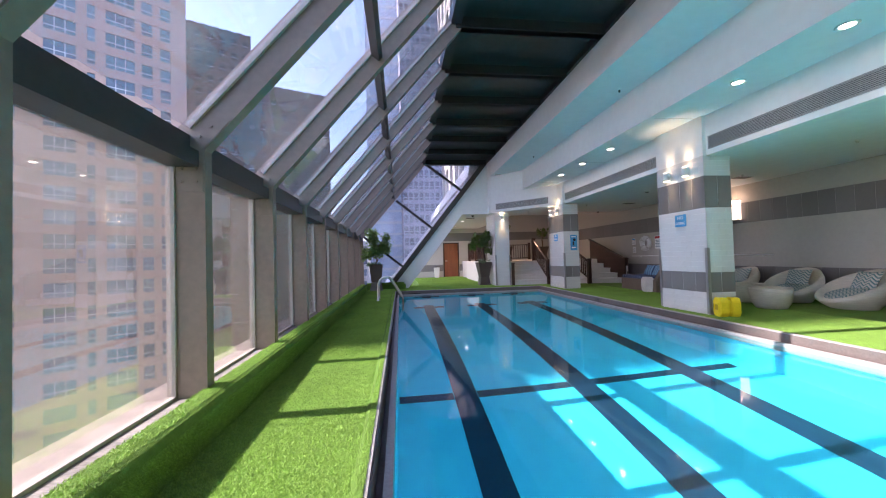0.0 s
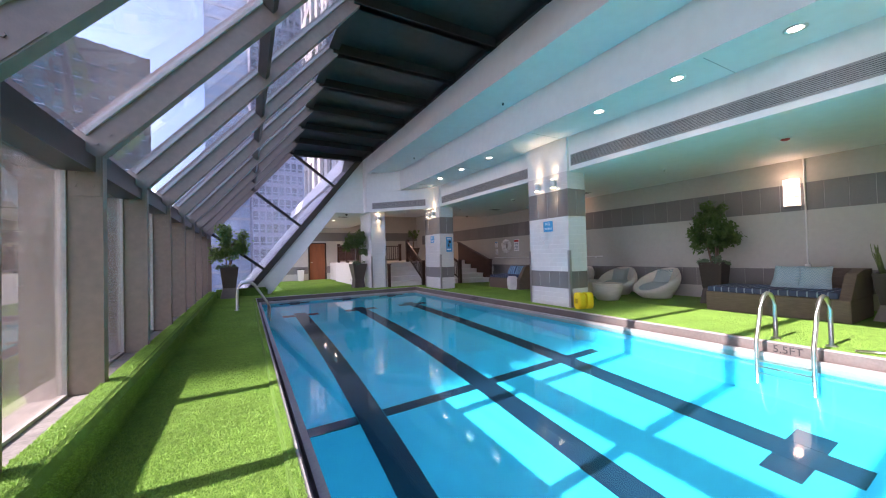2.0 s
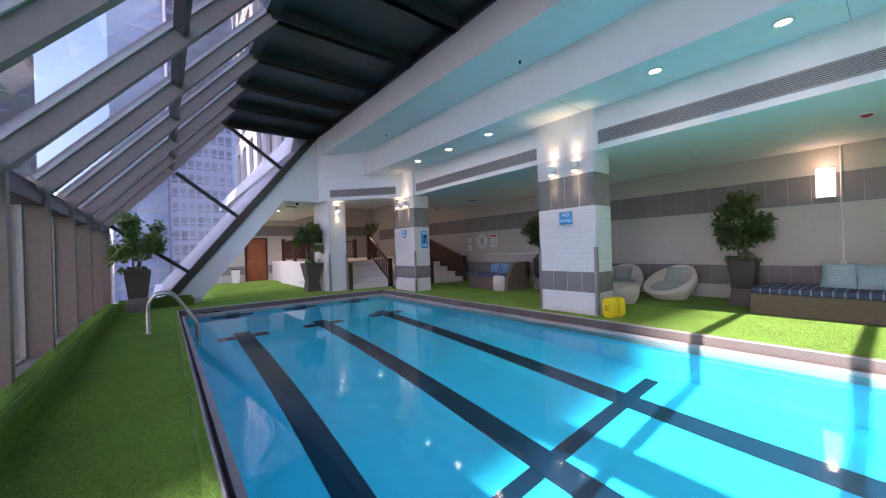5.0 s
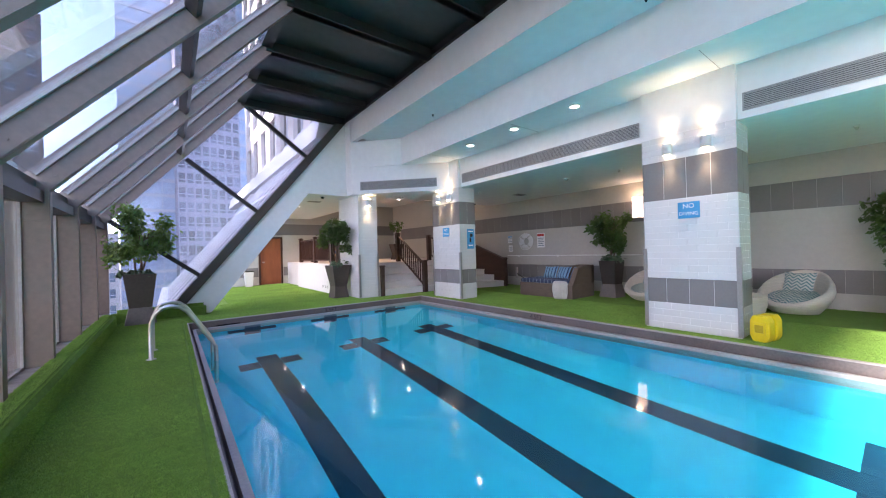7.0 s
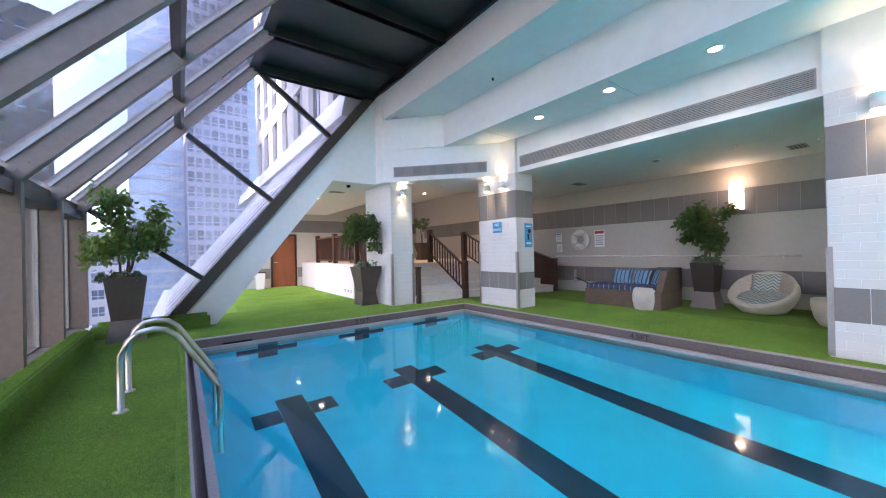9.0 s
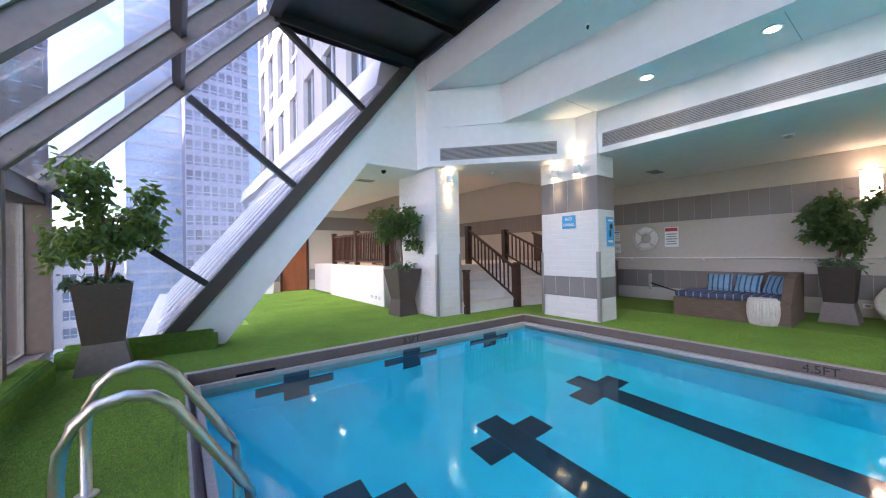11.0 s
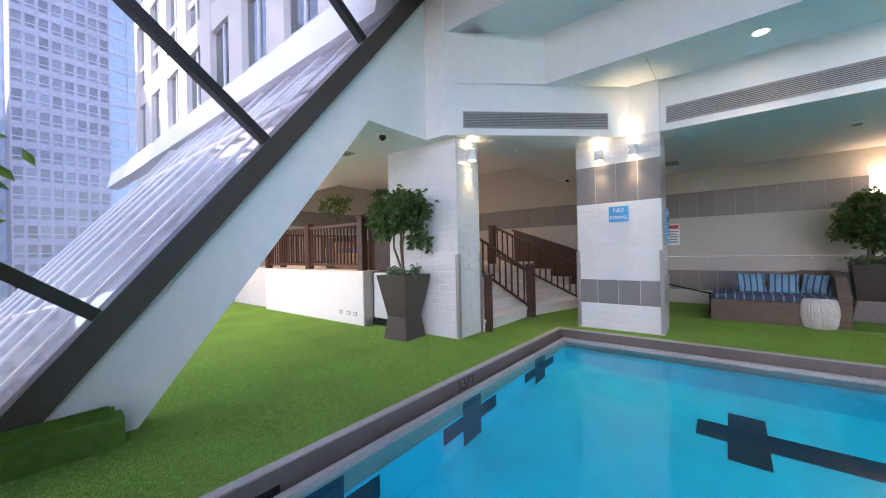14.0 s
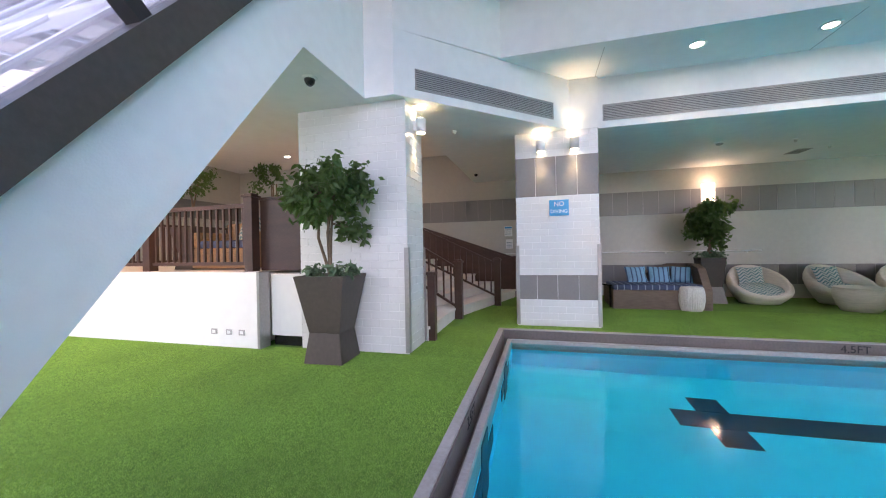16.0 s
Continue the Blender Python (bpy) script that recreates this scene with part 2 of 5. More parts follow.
M_STEEL = material("brushed_steel", (0.68, 0.66, 0.62), 0.33, metal=1.0, var=0.08, scale=20)
M_POT = material("brown_planter", (0.075, 0.058, 0.048), 0.5, var=0.12, scale=6, bump=0.05, bump_scale=60)
M_POTDARK = material("black_brown_planter", (0.034, 0.027, 0.023), 0.5, var=0.15, scale=6, bump=0.05, bump_scale=60)
M_POTBASE = material("grey_planter_plinth", (0.20, 0.175, 0.16), 0.6, var=0.10, scale=6)
# One ficus leaf twice: backlight lightens the first colour, indoor shade darkens the second.
M_LEAF = material("backlit_ficus_leaf", (0.17, 0.29, 0.085), 0.38, second=(0.035, 0.085, 0.022), scale=14)
M_LEAFSHADE = material("shaded_ficus_leaf", (0.095, 0.165, 0.045), 0.42, second=(0.02, 0.05, 0.014), scale=14)
M_LEAF2 = material("ground_leaf", (0.16, 0.24, 0.13), 0.5, second=(0.05, 0.10, 0.05), scale=20)
for leaf_mat, through_color in ((M_LEAF, (0.30, 0.46, 0.08)), (M_LEAFSHADE, (0.14, 0.24, 0.05))):
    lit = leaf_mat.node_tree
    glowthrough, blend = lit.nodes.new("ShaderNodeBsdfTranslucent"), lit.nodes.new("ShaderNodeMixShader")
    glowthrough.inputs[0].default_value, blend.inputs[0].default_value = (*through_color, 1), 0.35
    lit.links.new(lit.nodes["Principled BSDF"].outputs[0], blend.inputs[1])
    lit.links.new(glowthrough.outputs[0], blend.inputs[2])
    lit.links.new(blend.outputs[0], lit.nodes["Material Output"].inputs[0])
M_SNAKE = material("snake_leaf", (0.22, 0.27, 0.08), 0.5, second=(0.05, 0.09, 0.04), scale=12, stretch=(1, 1, 3))
M_BARK = material("bark", (0.19, 0.13, 0.085), 0.8, var=0.25, scale=14, bump=0.3, bump_scale=50)
M_SOIL = material("soil", (0.06, 0.045, 0.03), 0.95, var=0.3, scale=20, bump=0.5, bump_scale=50)
M_WICKER = material("pale_wicker", (0.76, 0.71, 0.62), 0.6, var=0.10, scale=30, stretch=(1, 1, 6), bump=0.6, bump_scale=90)
M_BROWNWICKER = material("brown_wicker", (0.17, 0.125, 0.095), 0.6, var=0.22, scale=28, stretch=(1, 1, 6), bump=0.6, bump_scale=90)
M_WOOD = material("dark_stained_wood", (0.060, 0.030, 0.022), 0.35, var=0.25, scale=7, stretch=(1, 1, 5), bump=0.05, bump_scale=40)
M_DOOR = material("red_brown_door", (0.26, 0.085, 0.035), 0.4, var=0.15, scale=5, stretch=(5, 1, 1))
M_STEP = material("white_step", (0.74, 0.72, 0.69), 0.5, var=0.05, scale=5)
M_RATTAN = material("tan_rattan", (0.36, 0.21, 0.10), 0.6, var=0.2, scale=28, stretch=(1, 1, 6), bump=0.5, bump_scale=90)
M_YELLOW = material("yellow_plastic", (0.80, 0.62, 0.02), 0.35, var=0.06, scale=8)
M_YELLOWSHADE = material("shaded_yellow_plastic", (0.50, 0.36, 0.015), 0.5, var=0.1, scale=8)
M_CERAMIC = material("pale_ceramic", (0.62, 0.60, 0.56), 0.3, var=0.15, scale=12, bump=0.3, bump_scale=40)
M_SIGNBLUE = material("blue_sign", (0.05, 0.33, 0.62), 0.3, var=0.04, scale=3)
M_SIGNWHITE = material("white_sign", (0.82, 0.82, 0.82), 0.4, var=0.03, scale=3)
M_INK = material("black_ink", (0.02, 0.02, 0.022), 0.6, var=0.1, scale=9)
M_RED = material("red_ink", (0.55, 0.05, 0.05), 0.5, var=0.1, scale=9)
M_GREYBLUE = material("grey_ink", (0.25, 0.32, 0.36), 0.6, var=0.1, scale=9)
M_NAVY = striped("navy_striped_cloth", (0.045, 0.065, 0.13), (0.22, 0.28, 0.36), 0.12, 1, 0.16)
M_BLUESTRIPE = striped("blue_striped_cloth", (0.20, 0.38, 0.55), (0.05, 0.09, 0.17), 0.085, 1, 0.28)
M_PRINT = zigzag("printed_cloth", (0.56, 0.58, 0.53), (0.13, 0.25, 0.26), 0.065)
M_PALEBLUE = zigzag("pale_blue_cloth", (0.24, 0.38, 0.43), (0.46, 0.56, 0.58), 0.03)
M_GRILLE = material("grey_grille", (0.36, 0.35, 0.34), 0.5, var=0.06, scale=6)
# Dark colour painted for the shade between grille slats and in vent slots.
M_GRILLESHADE = material("grille_shadow_box", (0.10, 0.10, 0.10), 0.7, var=0.1, scale=6)
M_PLASTIC = material("white_plastic", (0.78, 0.78, 0.76), 0.35, var=0.03, scale=6)
M_BLACK = material("black_plastic", (0.015, 0.015, 0.017), 0.25, var=0.1, scale=6)
M_ALU = material("grey_metal_guard", (0.36, 0.35, 0.34), 0.4, metal=0.6, var=0.08, scale=10)
M_LAMP = glow("warm_lamp_glow", (1.0, 0.78, 0.46), 5.0)
M_SHADE = glow("wall_lamp_shade_glow", (1.0, 0.78, 0.60), 0.85)
M_DOWN = glow("downlight_glow", (1.0, 0.90, 0.76), 8.0)
M_BRICK = material("pink_concrete", (0.52, 0.365, 0.31), 0.8, var=0.12, scale=0.6)
M_DARKBLD = material("dark_cladding", (0.085, 0.07, 0.065), 0.5, var=0.2, scale=0.3)
M_GRIDBLD = material("grey_office_cladding", (0.38, 0.37, 0.43), 0.5, var=0.15, scale=0.3)
M_FACADE = material("pale_limestone", (0.62, 0.58, 0.53), 0.75, var=0.08, scale=0.8)
M_BLDGLASS = material("blue_curtain_glass", (0.50, 0.62, 0.78), 0.12, var=0.2, scale=0.4, spec=0.9)
M_DARKGLASS = material("dark_window_glass", (0.035, 0.04, 0.055), 0.06, var=0.3, scale=0.5, spec=0.9, island=0.8)
M_BLUEPANE = material("window_pane_blue", (0.22, 0.30, 0.38), 0.1, second=(0.05, 0.07, 0.10), scale=0.4, spec=0.9, island=1.2)
# Random light and dark pane tones paint the uneven reflection.
M_MIRRORPANE = material("reflection_toned_pane", (0.30, 0.30, 0.38), 0.15, second=(0.03, 0.03, 0.045), scale=0.5, spec=0.9, island=1.2)
M_MULLION = material("pale_mullion", (0.55, 0.58, 0.62), 0.4, var=0.05, scale=2)
M_STREET = material("street", (0.10, 0.10, 0.10), 0.9, var=0.3, scale=0.05)
M_GLASS = pane_glass("window_glass", (0.92, 0.91, 0.97), 0.6)
M_GLASSLOW = pane_glass("dusty_window_glass", (0.97, 0.92, 0.88), 0.8, (0.07, 0.22), 0.17)
M_WATER = water_surface()

# ---- structure ----
Y_NEAR, Y_END, BAY = -2.75, 14.64, 1.457
MULLIONS = [Y_END - BAY * k for k in range(12)]
X_GLASS, X_IN, Z_KNEE = -1.91, -1.67, 2.06
LOW, MID, SOFFIT, TOP = 2.965, 3.71, 4.45, 5.2
X_BACK = 9.2
SLOPE = (0.93 - X_IN, 5.06 - Z_KNEE)
SLEN = math.hypot(*SLOPE)
SDIR = (SLOPE[0] / SLEN, SLOPE[1] / SLEN)
SNRM = (-SDIR[1], SDIR[0])


def S(kind_name, bm, mat, label):
    return thing(kind_name, bm, mat, label, "", "", "structure")


def floor_depth(y):
    return -(1.68 - 0.0575 * (y - 2.4))


# pool: outer edge, curb, gutter channel, lip
PX0, PX1, PY0, PY1 = -0.46, 5.12, -0.25, 13.32
Z_LIP, Z_WATER = -0.11, -0.158


def ring(bm, inset0, inset1, z0, z1):
    a0, b0, c0, d0 = PX0 + inset0, PX1 - inset0, PY0 + inset0, PY1 - inset0
    a1, b1, c1, d1 = PX0 + inset1, PX1 - inset1, PY0 + inset1, PY1 - inset1
    box(bm, a0, c0, z0, a1, d0, z1)
    box(bm, b1, c0, z0, b0, d0, z1)
    box(bm, a1, c0, z0, b1, c1, z1)
    box(bm, a1, d1, z0, b1, d0, z1)
    return bm


# floor: one turf-covered slab round the pool
bm = B()
box(bm, -2.2, Y_NEAR, -0.3, PX0, Y_END + 0.1, 0)
box(bm, -0.9, Y_END + 0.1, -0.3, PX0, 23, 0)
box(bm, PX1, Y_NEAR, -0.3, X_BACK + 0.2, 23, 0)
box(bm, PX0, Y_NEAR, -0.3, PX1, PY0, 0)
box(bm, PX0, PY1, -0.3, PX1, 23, 0)
box(bm, -0.50, Y_NEAR, -0.01, -0.432, PY1, 0.02)
floor = S("floor", bm, M_TURF, "green artificial turf floor round the pool")

coping = S("pool_coping", ring(B(), -0.022, 0.05, -0.3, 0.013), M_COPING, "grey stone kerb along the pool edge")
part("gutter_face", ring(B(), 0.05, 0.062, -0.3, 0.002), M_GUTTER, coping, "brown-grey tiled face of the overflow gutter")
part("gutter_floor", ring(B(), 0.062, 0.115, -0.3, -0.215), M_GUTTER, coping)
part("gutter_lip", ring(B(), 0.115, 0.17, -0.45, Z_LIP), M_COPING, coping, "grey rounded lip of the gutter")
IN = 0.17
WX0, WX1, WY0, WY1 = PX0 + IN, PX1 - IN, PY0 + IN, PY1 - IN

bm = B()
prism(bm, [(WY0 - 0.3, -2.4), (WY1 + 0.3, -2.4), (WY1 + 0.3, floor_depth(WY1 + 0.3)), (WY0 - 0.3, floor_depth(WY0 - 0.3))], WX0 - 0.3, WX1 + 0.3, "x")
box(bm, WX0 - 0.25, WY0 - 0.25, -2.0, WX0, WY1 + 0.25, -0.44)
box(bm, WX1, WY0 - 0.25, -2.0, WX1 + 0.25, WY1 + 0.25, -0.44)
box(bm, WX0, WY0 - 0.25, -2.0, WX1, WY0, -0.44)
box(bm, WX0, WY1, -2.0, WX1, WY1 + 0.25, -0.44)
basin = S("pool_basin", bm, M_POOL, "bright blue painted swimming pool basin")
basin.cycles.is_caustics_receiver = True


def floor_mark(x0, x1, y0, y1, name="lane_line"):
    bm2 = B()
    lift = 0.006
    prism(bm2, [(y0, floor_depth(y0) - 0.01), (y1, floor_depth(y1) - 0.01), (y1, floor_depth(y1) + lift), (y0, floor_depth(y0) + lift)], x0, x1, "x")
    part(name, bm2, M_LANE, basin, "dark navy lane marking on the pool floor")


LANES = (0.62, 2.27, 3.90)
for x in LANES:
    floor_mark(x - 0.16, x + 0.16, 1.55, 11.42)
    for yc in (2.0, 11.02):
        floor_mark(x - 0.46, x - 0.165, yc - 0.15, yc + 0.15, "lane_cross_arm")
        floor_mark(x + 0.165, x + 0.46, yc - 0.15, yc + 0.15, "lane_cross_arm")
for x0, x1 in ((WX0 + 0.02, LANES[0] - 0.165), (LANES[0] + 0.165, LANES[1] - 0.165), (LANES[1] + 0.165, LANES[2] - 0.165), (LANES[2] + 0.165, 4.66)):
    floor_mark(x0, x1, 4.78, 4.95, "depth_line")
for x in (0.70, 2.37, 4.0):
    for yw, s in ((WY1, -1), (WY0, 1)):
        part("wall_cross", box(box(B(), x - 0.15, yw, -1.08, x + 0.15, yw + s * 0.008, -0.2), x - 0.46, yw, -0.78, x + 0.46, yw + s * 0.006, -0.5), M_LANE, basin, "dark navy cross on the pool end wall")

bm = B()
vs = [bm.verts.new(p) for p in ((WX0, WY0, Z_WATER), (WX1, WY0, Z_WATER), (WX1, WY1, Z_WATER), (WX0, WY1, Z_WATER))]
bm.faces.new(vs).smooth = True
water = S("water", bm, M_WATER, "clear still pool water")
water.visible_shadow = False
water.cycles.is_caustics_caster = True

# window wall: sill, plinth and turf bench
plinth = S("window_plinth", box(B(), -2.2, Y_NEAR, -0.3, -1.715, Y_END + 0.1, 0.20), M_SILL, "streaked grey stone window sill")
bm = B()
prism(bm, [(-1.71, 0), (-1.495, 0), (-1.498, 0.17), (-1.508, 0.215), (-1.53, 0.247), (-1.565, 0.265), (-1.66, 0.268), (-1.695, 0.255), (-1.71, 0.22)], Y_NEAR, 13.85, "y")
bench = S("turf_bench", bm, M_TURF, "low ledge wrapped in green artificial turf below the windows")

# frames of the glass wall and roof, one per bay line
def slope_point(s, depth):
    """A point along the sloping frame: s from the knee to the ridge, depth outwards."""
    return (X_IN + SDIR[0] * s + SNRM[0] * depth, Z_KNEE + SDIR[1] * s + SNRM[1] * depth)


FRAMEW = 0.10
knee_out = (X_IN - 0.24, Z_KNEE + 0.11)
ridge_in, ridge_out = slope_point(SLEN, 0), slope_point(SLEN, 0.24)
for y in MULLIONS:
    bm = B()
    prism(bm, [(X_IN, 0.19), (X_IN, Z_KNEE), ridge_in, ridge_out, knee_out, (X_IN - 0.24, 0.19)], y - FRAMEW / 2, y + FRAMEW / 2, "y")
    rib = tagged(new("window_rib", mesh_of("window_rib", bm, M_FRAME)), "bronze-painted steel rib of the sloping glass wall", "", "", "structure")
    for s in (-1, 1):
        part("gusset_plate", prism(B(), [(X_IN - 0.01, Z_KNEE - 0.32), (X_IN - 0.01, Z_KNEE), slope_point(0.3, 0.01), slope_point(0.3, 0.2), (X_IN - 0.2, Z_KNEE + 0.07), (X_IN - 0.2, Z_KNEE - 0.32)],
                                   y + s * FRAMEW / 2, y + s * (FRAMEW / 2 + 0.006), "y"), M_FRAME, rib)
        bolts = B()
        for bx, bz in ((-1.73, 1.82), (-1.83, 1.82), (-1.73, 1.92), (-1.83, 1.92), (-1.70, 2.16), (-1.62, 2.24)):
            tube(bolts, [(bx, y + s * (FRAMEW / 2 + 0.004), bz), (bx, y + s * (FRAMEW / 2 + 0.016), bz)], 0.013, 6)
        part("bolt_heads", bolts, M_FRAME, rib)

for n, (y0, y1) in enumerate(zip(MULLIONS[1:], MULLIONS)):
    a, b = y0 + FRAMEW / 2, y1 - FRAMEW / 2
    win = tagged(new("window_%d" % (n + 1), mesh_of("transom", box(box(B(), X_GLASS - 0.02, a, 1.93, X_IN - 0.04, b, 2.05), X_GLASS - 0.05, a, 2.05, X_IN - 0.10, b, 2.17), M_DARK)),
                 "tall window bay with dark transom between steel ribs", "", "", "structure")
    fr = B()
    for yy, s in ((a, 1), (b, -1)):
        box(fr, X_GLASS - 0.03, yy, 0.20, X_GLASS + 0.03, yy + s * 0.016, 1.93)
    box(fr, X_GLASS - 0.03, a + 0.016, 0.20, X_GLASS + 0.03, b - 0.016, 0.222)
    part("window_frame", fr, M_COPING, win, "pale aluminium glazing bead")
    g = part("pane", box(B(), X_GLASS - 0.006, a, 0.222, X_GLASS + 0.006, b, 1.93), M_GLASSLOW, win, "slightly dusty clear glass")
    g.visible_shadow = False
    fr = B()
    for yy, s in ((a, 1), (b, -1)):
        prism(fr, [slope_point(0.06, 0.17), slope_point(SLEN, 0.17), slope_point(SLEN, 0.22), slope_point(0.06, 0.22)], yy, yy + s * 0.025, "y")
    part("window_frame", fr, M_COPING, win, "pale aluminium glazing bead")
    g = part("roof_pane", prism(B(), [slope_point(0.05, 0.19), slope_point(SLEN, 0.19), slope_point(SLEN, 0.202), slope_point(0.05, 0.202)], a, b, "y"), M_GLASS, win, "dusty sloping clear glass")
    g.visible_shadow = False
    sp = 2.02
    part("purlin", prism(B(), [slope_point(sp - 0.035, 0.06), slope_point(sp + 0.035, 0.06), slope_point(sp + 0.035, 0.18), slope_point(sp - 0.035, 0.18)], a, b, "y"), M_DARK, win, "dark steel purlin")

# dark flat roof strip with cross beams
roof = S("roof_panel", box(B(), 0.86, Y_NEAR, TOP + 0.02, 3.62, Y_END + 0.2, TOP + 0.22), M_ROOF, "dark glossy roof panels above the pool")
for y in MULLIONS:
    part("roof_beam", box(box(B(), 0.80, y - 0.06, 5.02, 3.44, y + 0.06, TOP + 0.018), 0.80, y - 0.09, 5.02, 3.44, y + 0.09, 5.045), M_DARK, roof, "dark steel roof beam")
part("edge_beam", box(B(), 3.44, Y_NEAR, 5.08, 3.498, Y_END, TOP + 0.018), M_DARK, roof, "dark steel edge angle")
part("ridge_beam", box(B(), 0.72, Y_NEAR, 5.09, 0.90, Y_END + 0.1, 5.34), M_DARK, roof, "dark steel ridge beam")

# stepped ceiling
ceiling_bulkhead = S("ceiling_bulkhead", box(box(B(), 3.5, Y_NEAR, SOFFIT, 3.62, 14.28, TOP + 0.02), 3.62, Y_NEAR, SOFFIT, 4.6, 13.8, SOFFIT + 0.12), M_CEIL, "white painted bulkhead and soffit")
bm = B()
prism(bm, [(4.49, Y_NEAR), (4.6, Y_NEAR), (4.6, 13.16), (4.49, 13.28)], MID, SOFFIT, "z")
prism(bm, [(4.6, Y_NEAR), (5.5, Y_NEAR), (5.5, 12.25), (4.6, 13.16)], MID, MID + 0.12, "z")
ceiling_middle = S("ceiling_middle", bm, M_CEIL, "white ceiling drop with downlights")
for y in (-0.2, 3.0, 6.2, 9.3, 11.9):
    part("panel_seam", box(B(), 4.62, y - 0.004, MID - 0.003, 5.49, y + 0.004, MID - 0.0002), M_GRILLE, ceiling_middle, "thin grey joint between ceiling panels")
fascia = S("wall_fascia", box(B(), 5.5, Y_NEAR, LOW, 5.62, 12.2, MID), M_WHITE, "white fascia with long air grilles")
bm = B()
prism(bm, [(5.62, Y_NEAR), (X_BACK, Y_NEAR), (X_BACK, 14.4), (4.7, 14.4), (4.7, 22.05), (1.62, 22.05), (1.62, 14.8), (3.6, 14.8), (3.6, 14.35), (5.62, 12.3)], LOW, LOW + 0.14, "z")
ceiling_low = S("ceiling_low", bm, M_CEIL, "low white ceiling over the seating and stairs")
ceiling_deck = S("ceiling_deck", box(B(), 4.7, 14.4, 3.75, X_BACK, 22.05, 3.9), M_CEIL, "higher white ceiling over the stairs")
S("wall_ceiling_step", box(box(B(), 4.56, 14.4, LOW + 0.14, 4.7, 22.05, 3.9), 4.7, 14.26, LOW + 0.14, X_BACK, 14.4, 3.9), M_WHITE, "white step in the ceiling")

# end wall with the slanting window
def beam_x(z):
    return -0.135 + (z - 0.884) / 1.244


wall_end = S("wall_end", prism(B(), [(beam_x(0) + 0.25, 0), (0.08, 0), (2.38, LOW), (3.48, LOW), (3.48, 5.03), (beam_x(5.03) + 0.25, 5.03)], Y_END, Y_END + 0.16, "y"), M_WHITE, "white slanting end wall")
part("slanting_beam", prism(B(), [(beam_x(0.0), 0.0), (beam_x(0.0) + 0.25, 0.0), (beam_x(TOP) + 0.25, TOP), (beam_x(TOP), TOP)], Y_END - 0.04, Y_END + 0.18, "y"), M_BEAM, wall_end, "dark brown slanting steel beam")
part("head_beam", box(B(), 0.8, Y_END - 0.05, 5.06, 3.4, Y_END + 0.15, TOP + 0.018), M_DARK, wall_end)


def strut(x0, z0, x1, z1, w=0.045):
    d = Vector((x1 - x0, 0, z1 - z0)).normalized()
    n = Vector((-d.z, 0, d.x)) * w
    return prism(B(), [(x0 + n.x, z0 + n.z), (x1 + n.x, z1 + n.z), (x1 - n.x, z1 - n.z), (x0 - n.x, z0 - n.z)], Y_END - 0.01, Y_END + 0.09, "y")


for a in ((-1.72, 2.16, -0.10, 0.86), (-0.32, 3.555, 1.13, 2.40), (0.93, 5.055, 2.38, 3.95)):
    part("strut", strut(*a), M_DARK, wall_end, "dark steel strut")
g = part("end_pane", prism(B(), [(X_GLASS, 0.2), (beam_x(0.2), 0.2), (beam_x(5.1), 5.1), (0.85, 5.1), slope_point(0.1, 0.17), (X_GLASS, 2.1)], Y_END + 0.1, Y_END + 0.11, "y"), M_GLASS, wall_end)
g.visible_shadow = False
S("wall_return", box(B(), 3.48, 14.28, LOW, 3.6, Y_END + 0.16, TOP), M_WHITE, "white wall return")
bm = B()
prism(bm, [(3.48, 14.28), (5.5, 12.2), (5.62, 12.3), (3.6, 14.40)], LOW, MID, "z")
prism(bm, [(3.48, 14.28), (4.49, 13.18), (4.62, 13.28), (3.6, 14.40)], MID, SOFFIT, "z")
prism(bm, [(3.48, 14.279), (3.62, 14.14), (3.72, 14.27), (3.6, 14.399)], SOFFIT, TOP, "z")
wall_diagonal = S("wall_diagonal", bm, M_WHITE, "white diagonal wall above the stair opening")

# outer walls
wall_back = S("wall_back", box(B(), X_BACK, Y_NEAR, -0.3, X_BACK + 0.2, 22.3, 4.0), M_WALL, "cream wall with two grey tile bands")
wall_near = S("wall_near", box(box(B(), -2.2, Y_NEAR - 0.2, -0.3, X_BACK + 0.2, Y_NEAR, 5.5), -2.2, Y_NEAR - 0.2, 5.5, 0.0, Y_NEAR, 5.51), M_WALL, "cream wall behind the pool")
bm = B()
prism(bm, [(-0.55, 0), (2.42, 0), (2.42, 4.0), (2.2, 4.0)], 22.05, 22.25, "y")
box(bm, 3.42, 22.05, 0, X_BACK, 22.25, 4.0)
box(bm, 2.42, 22.05, 2.12, 3.42, 22.25, 4.0)
wall_far = S("wall_far", bm, M_WALL, "cream wall with grey tile bands beyond the deck")
part("grey_band", box(box(B(), -0.1, 22.035, 0.36, 2.40, 22.05, 0.76), 3.44, 22.035, 0.36, 4.0, 22.05, 0.76), M_GREY, wall_far)
part("grey_band", box(B(), 1.6, 22.035, 2.2, X_BACK, 22.05, 2.7), M_GREY, wall_far)

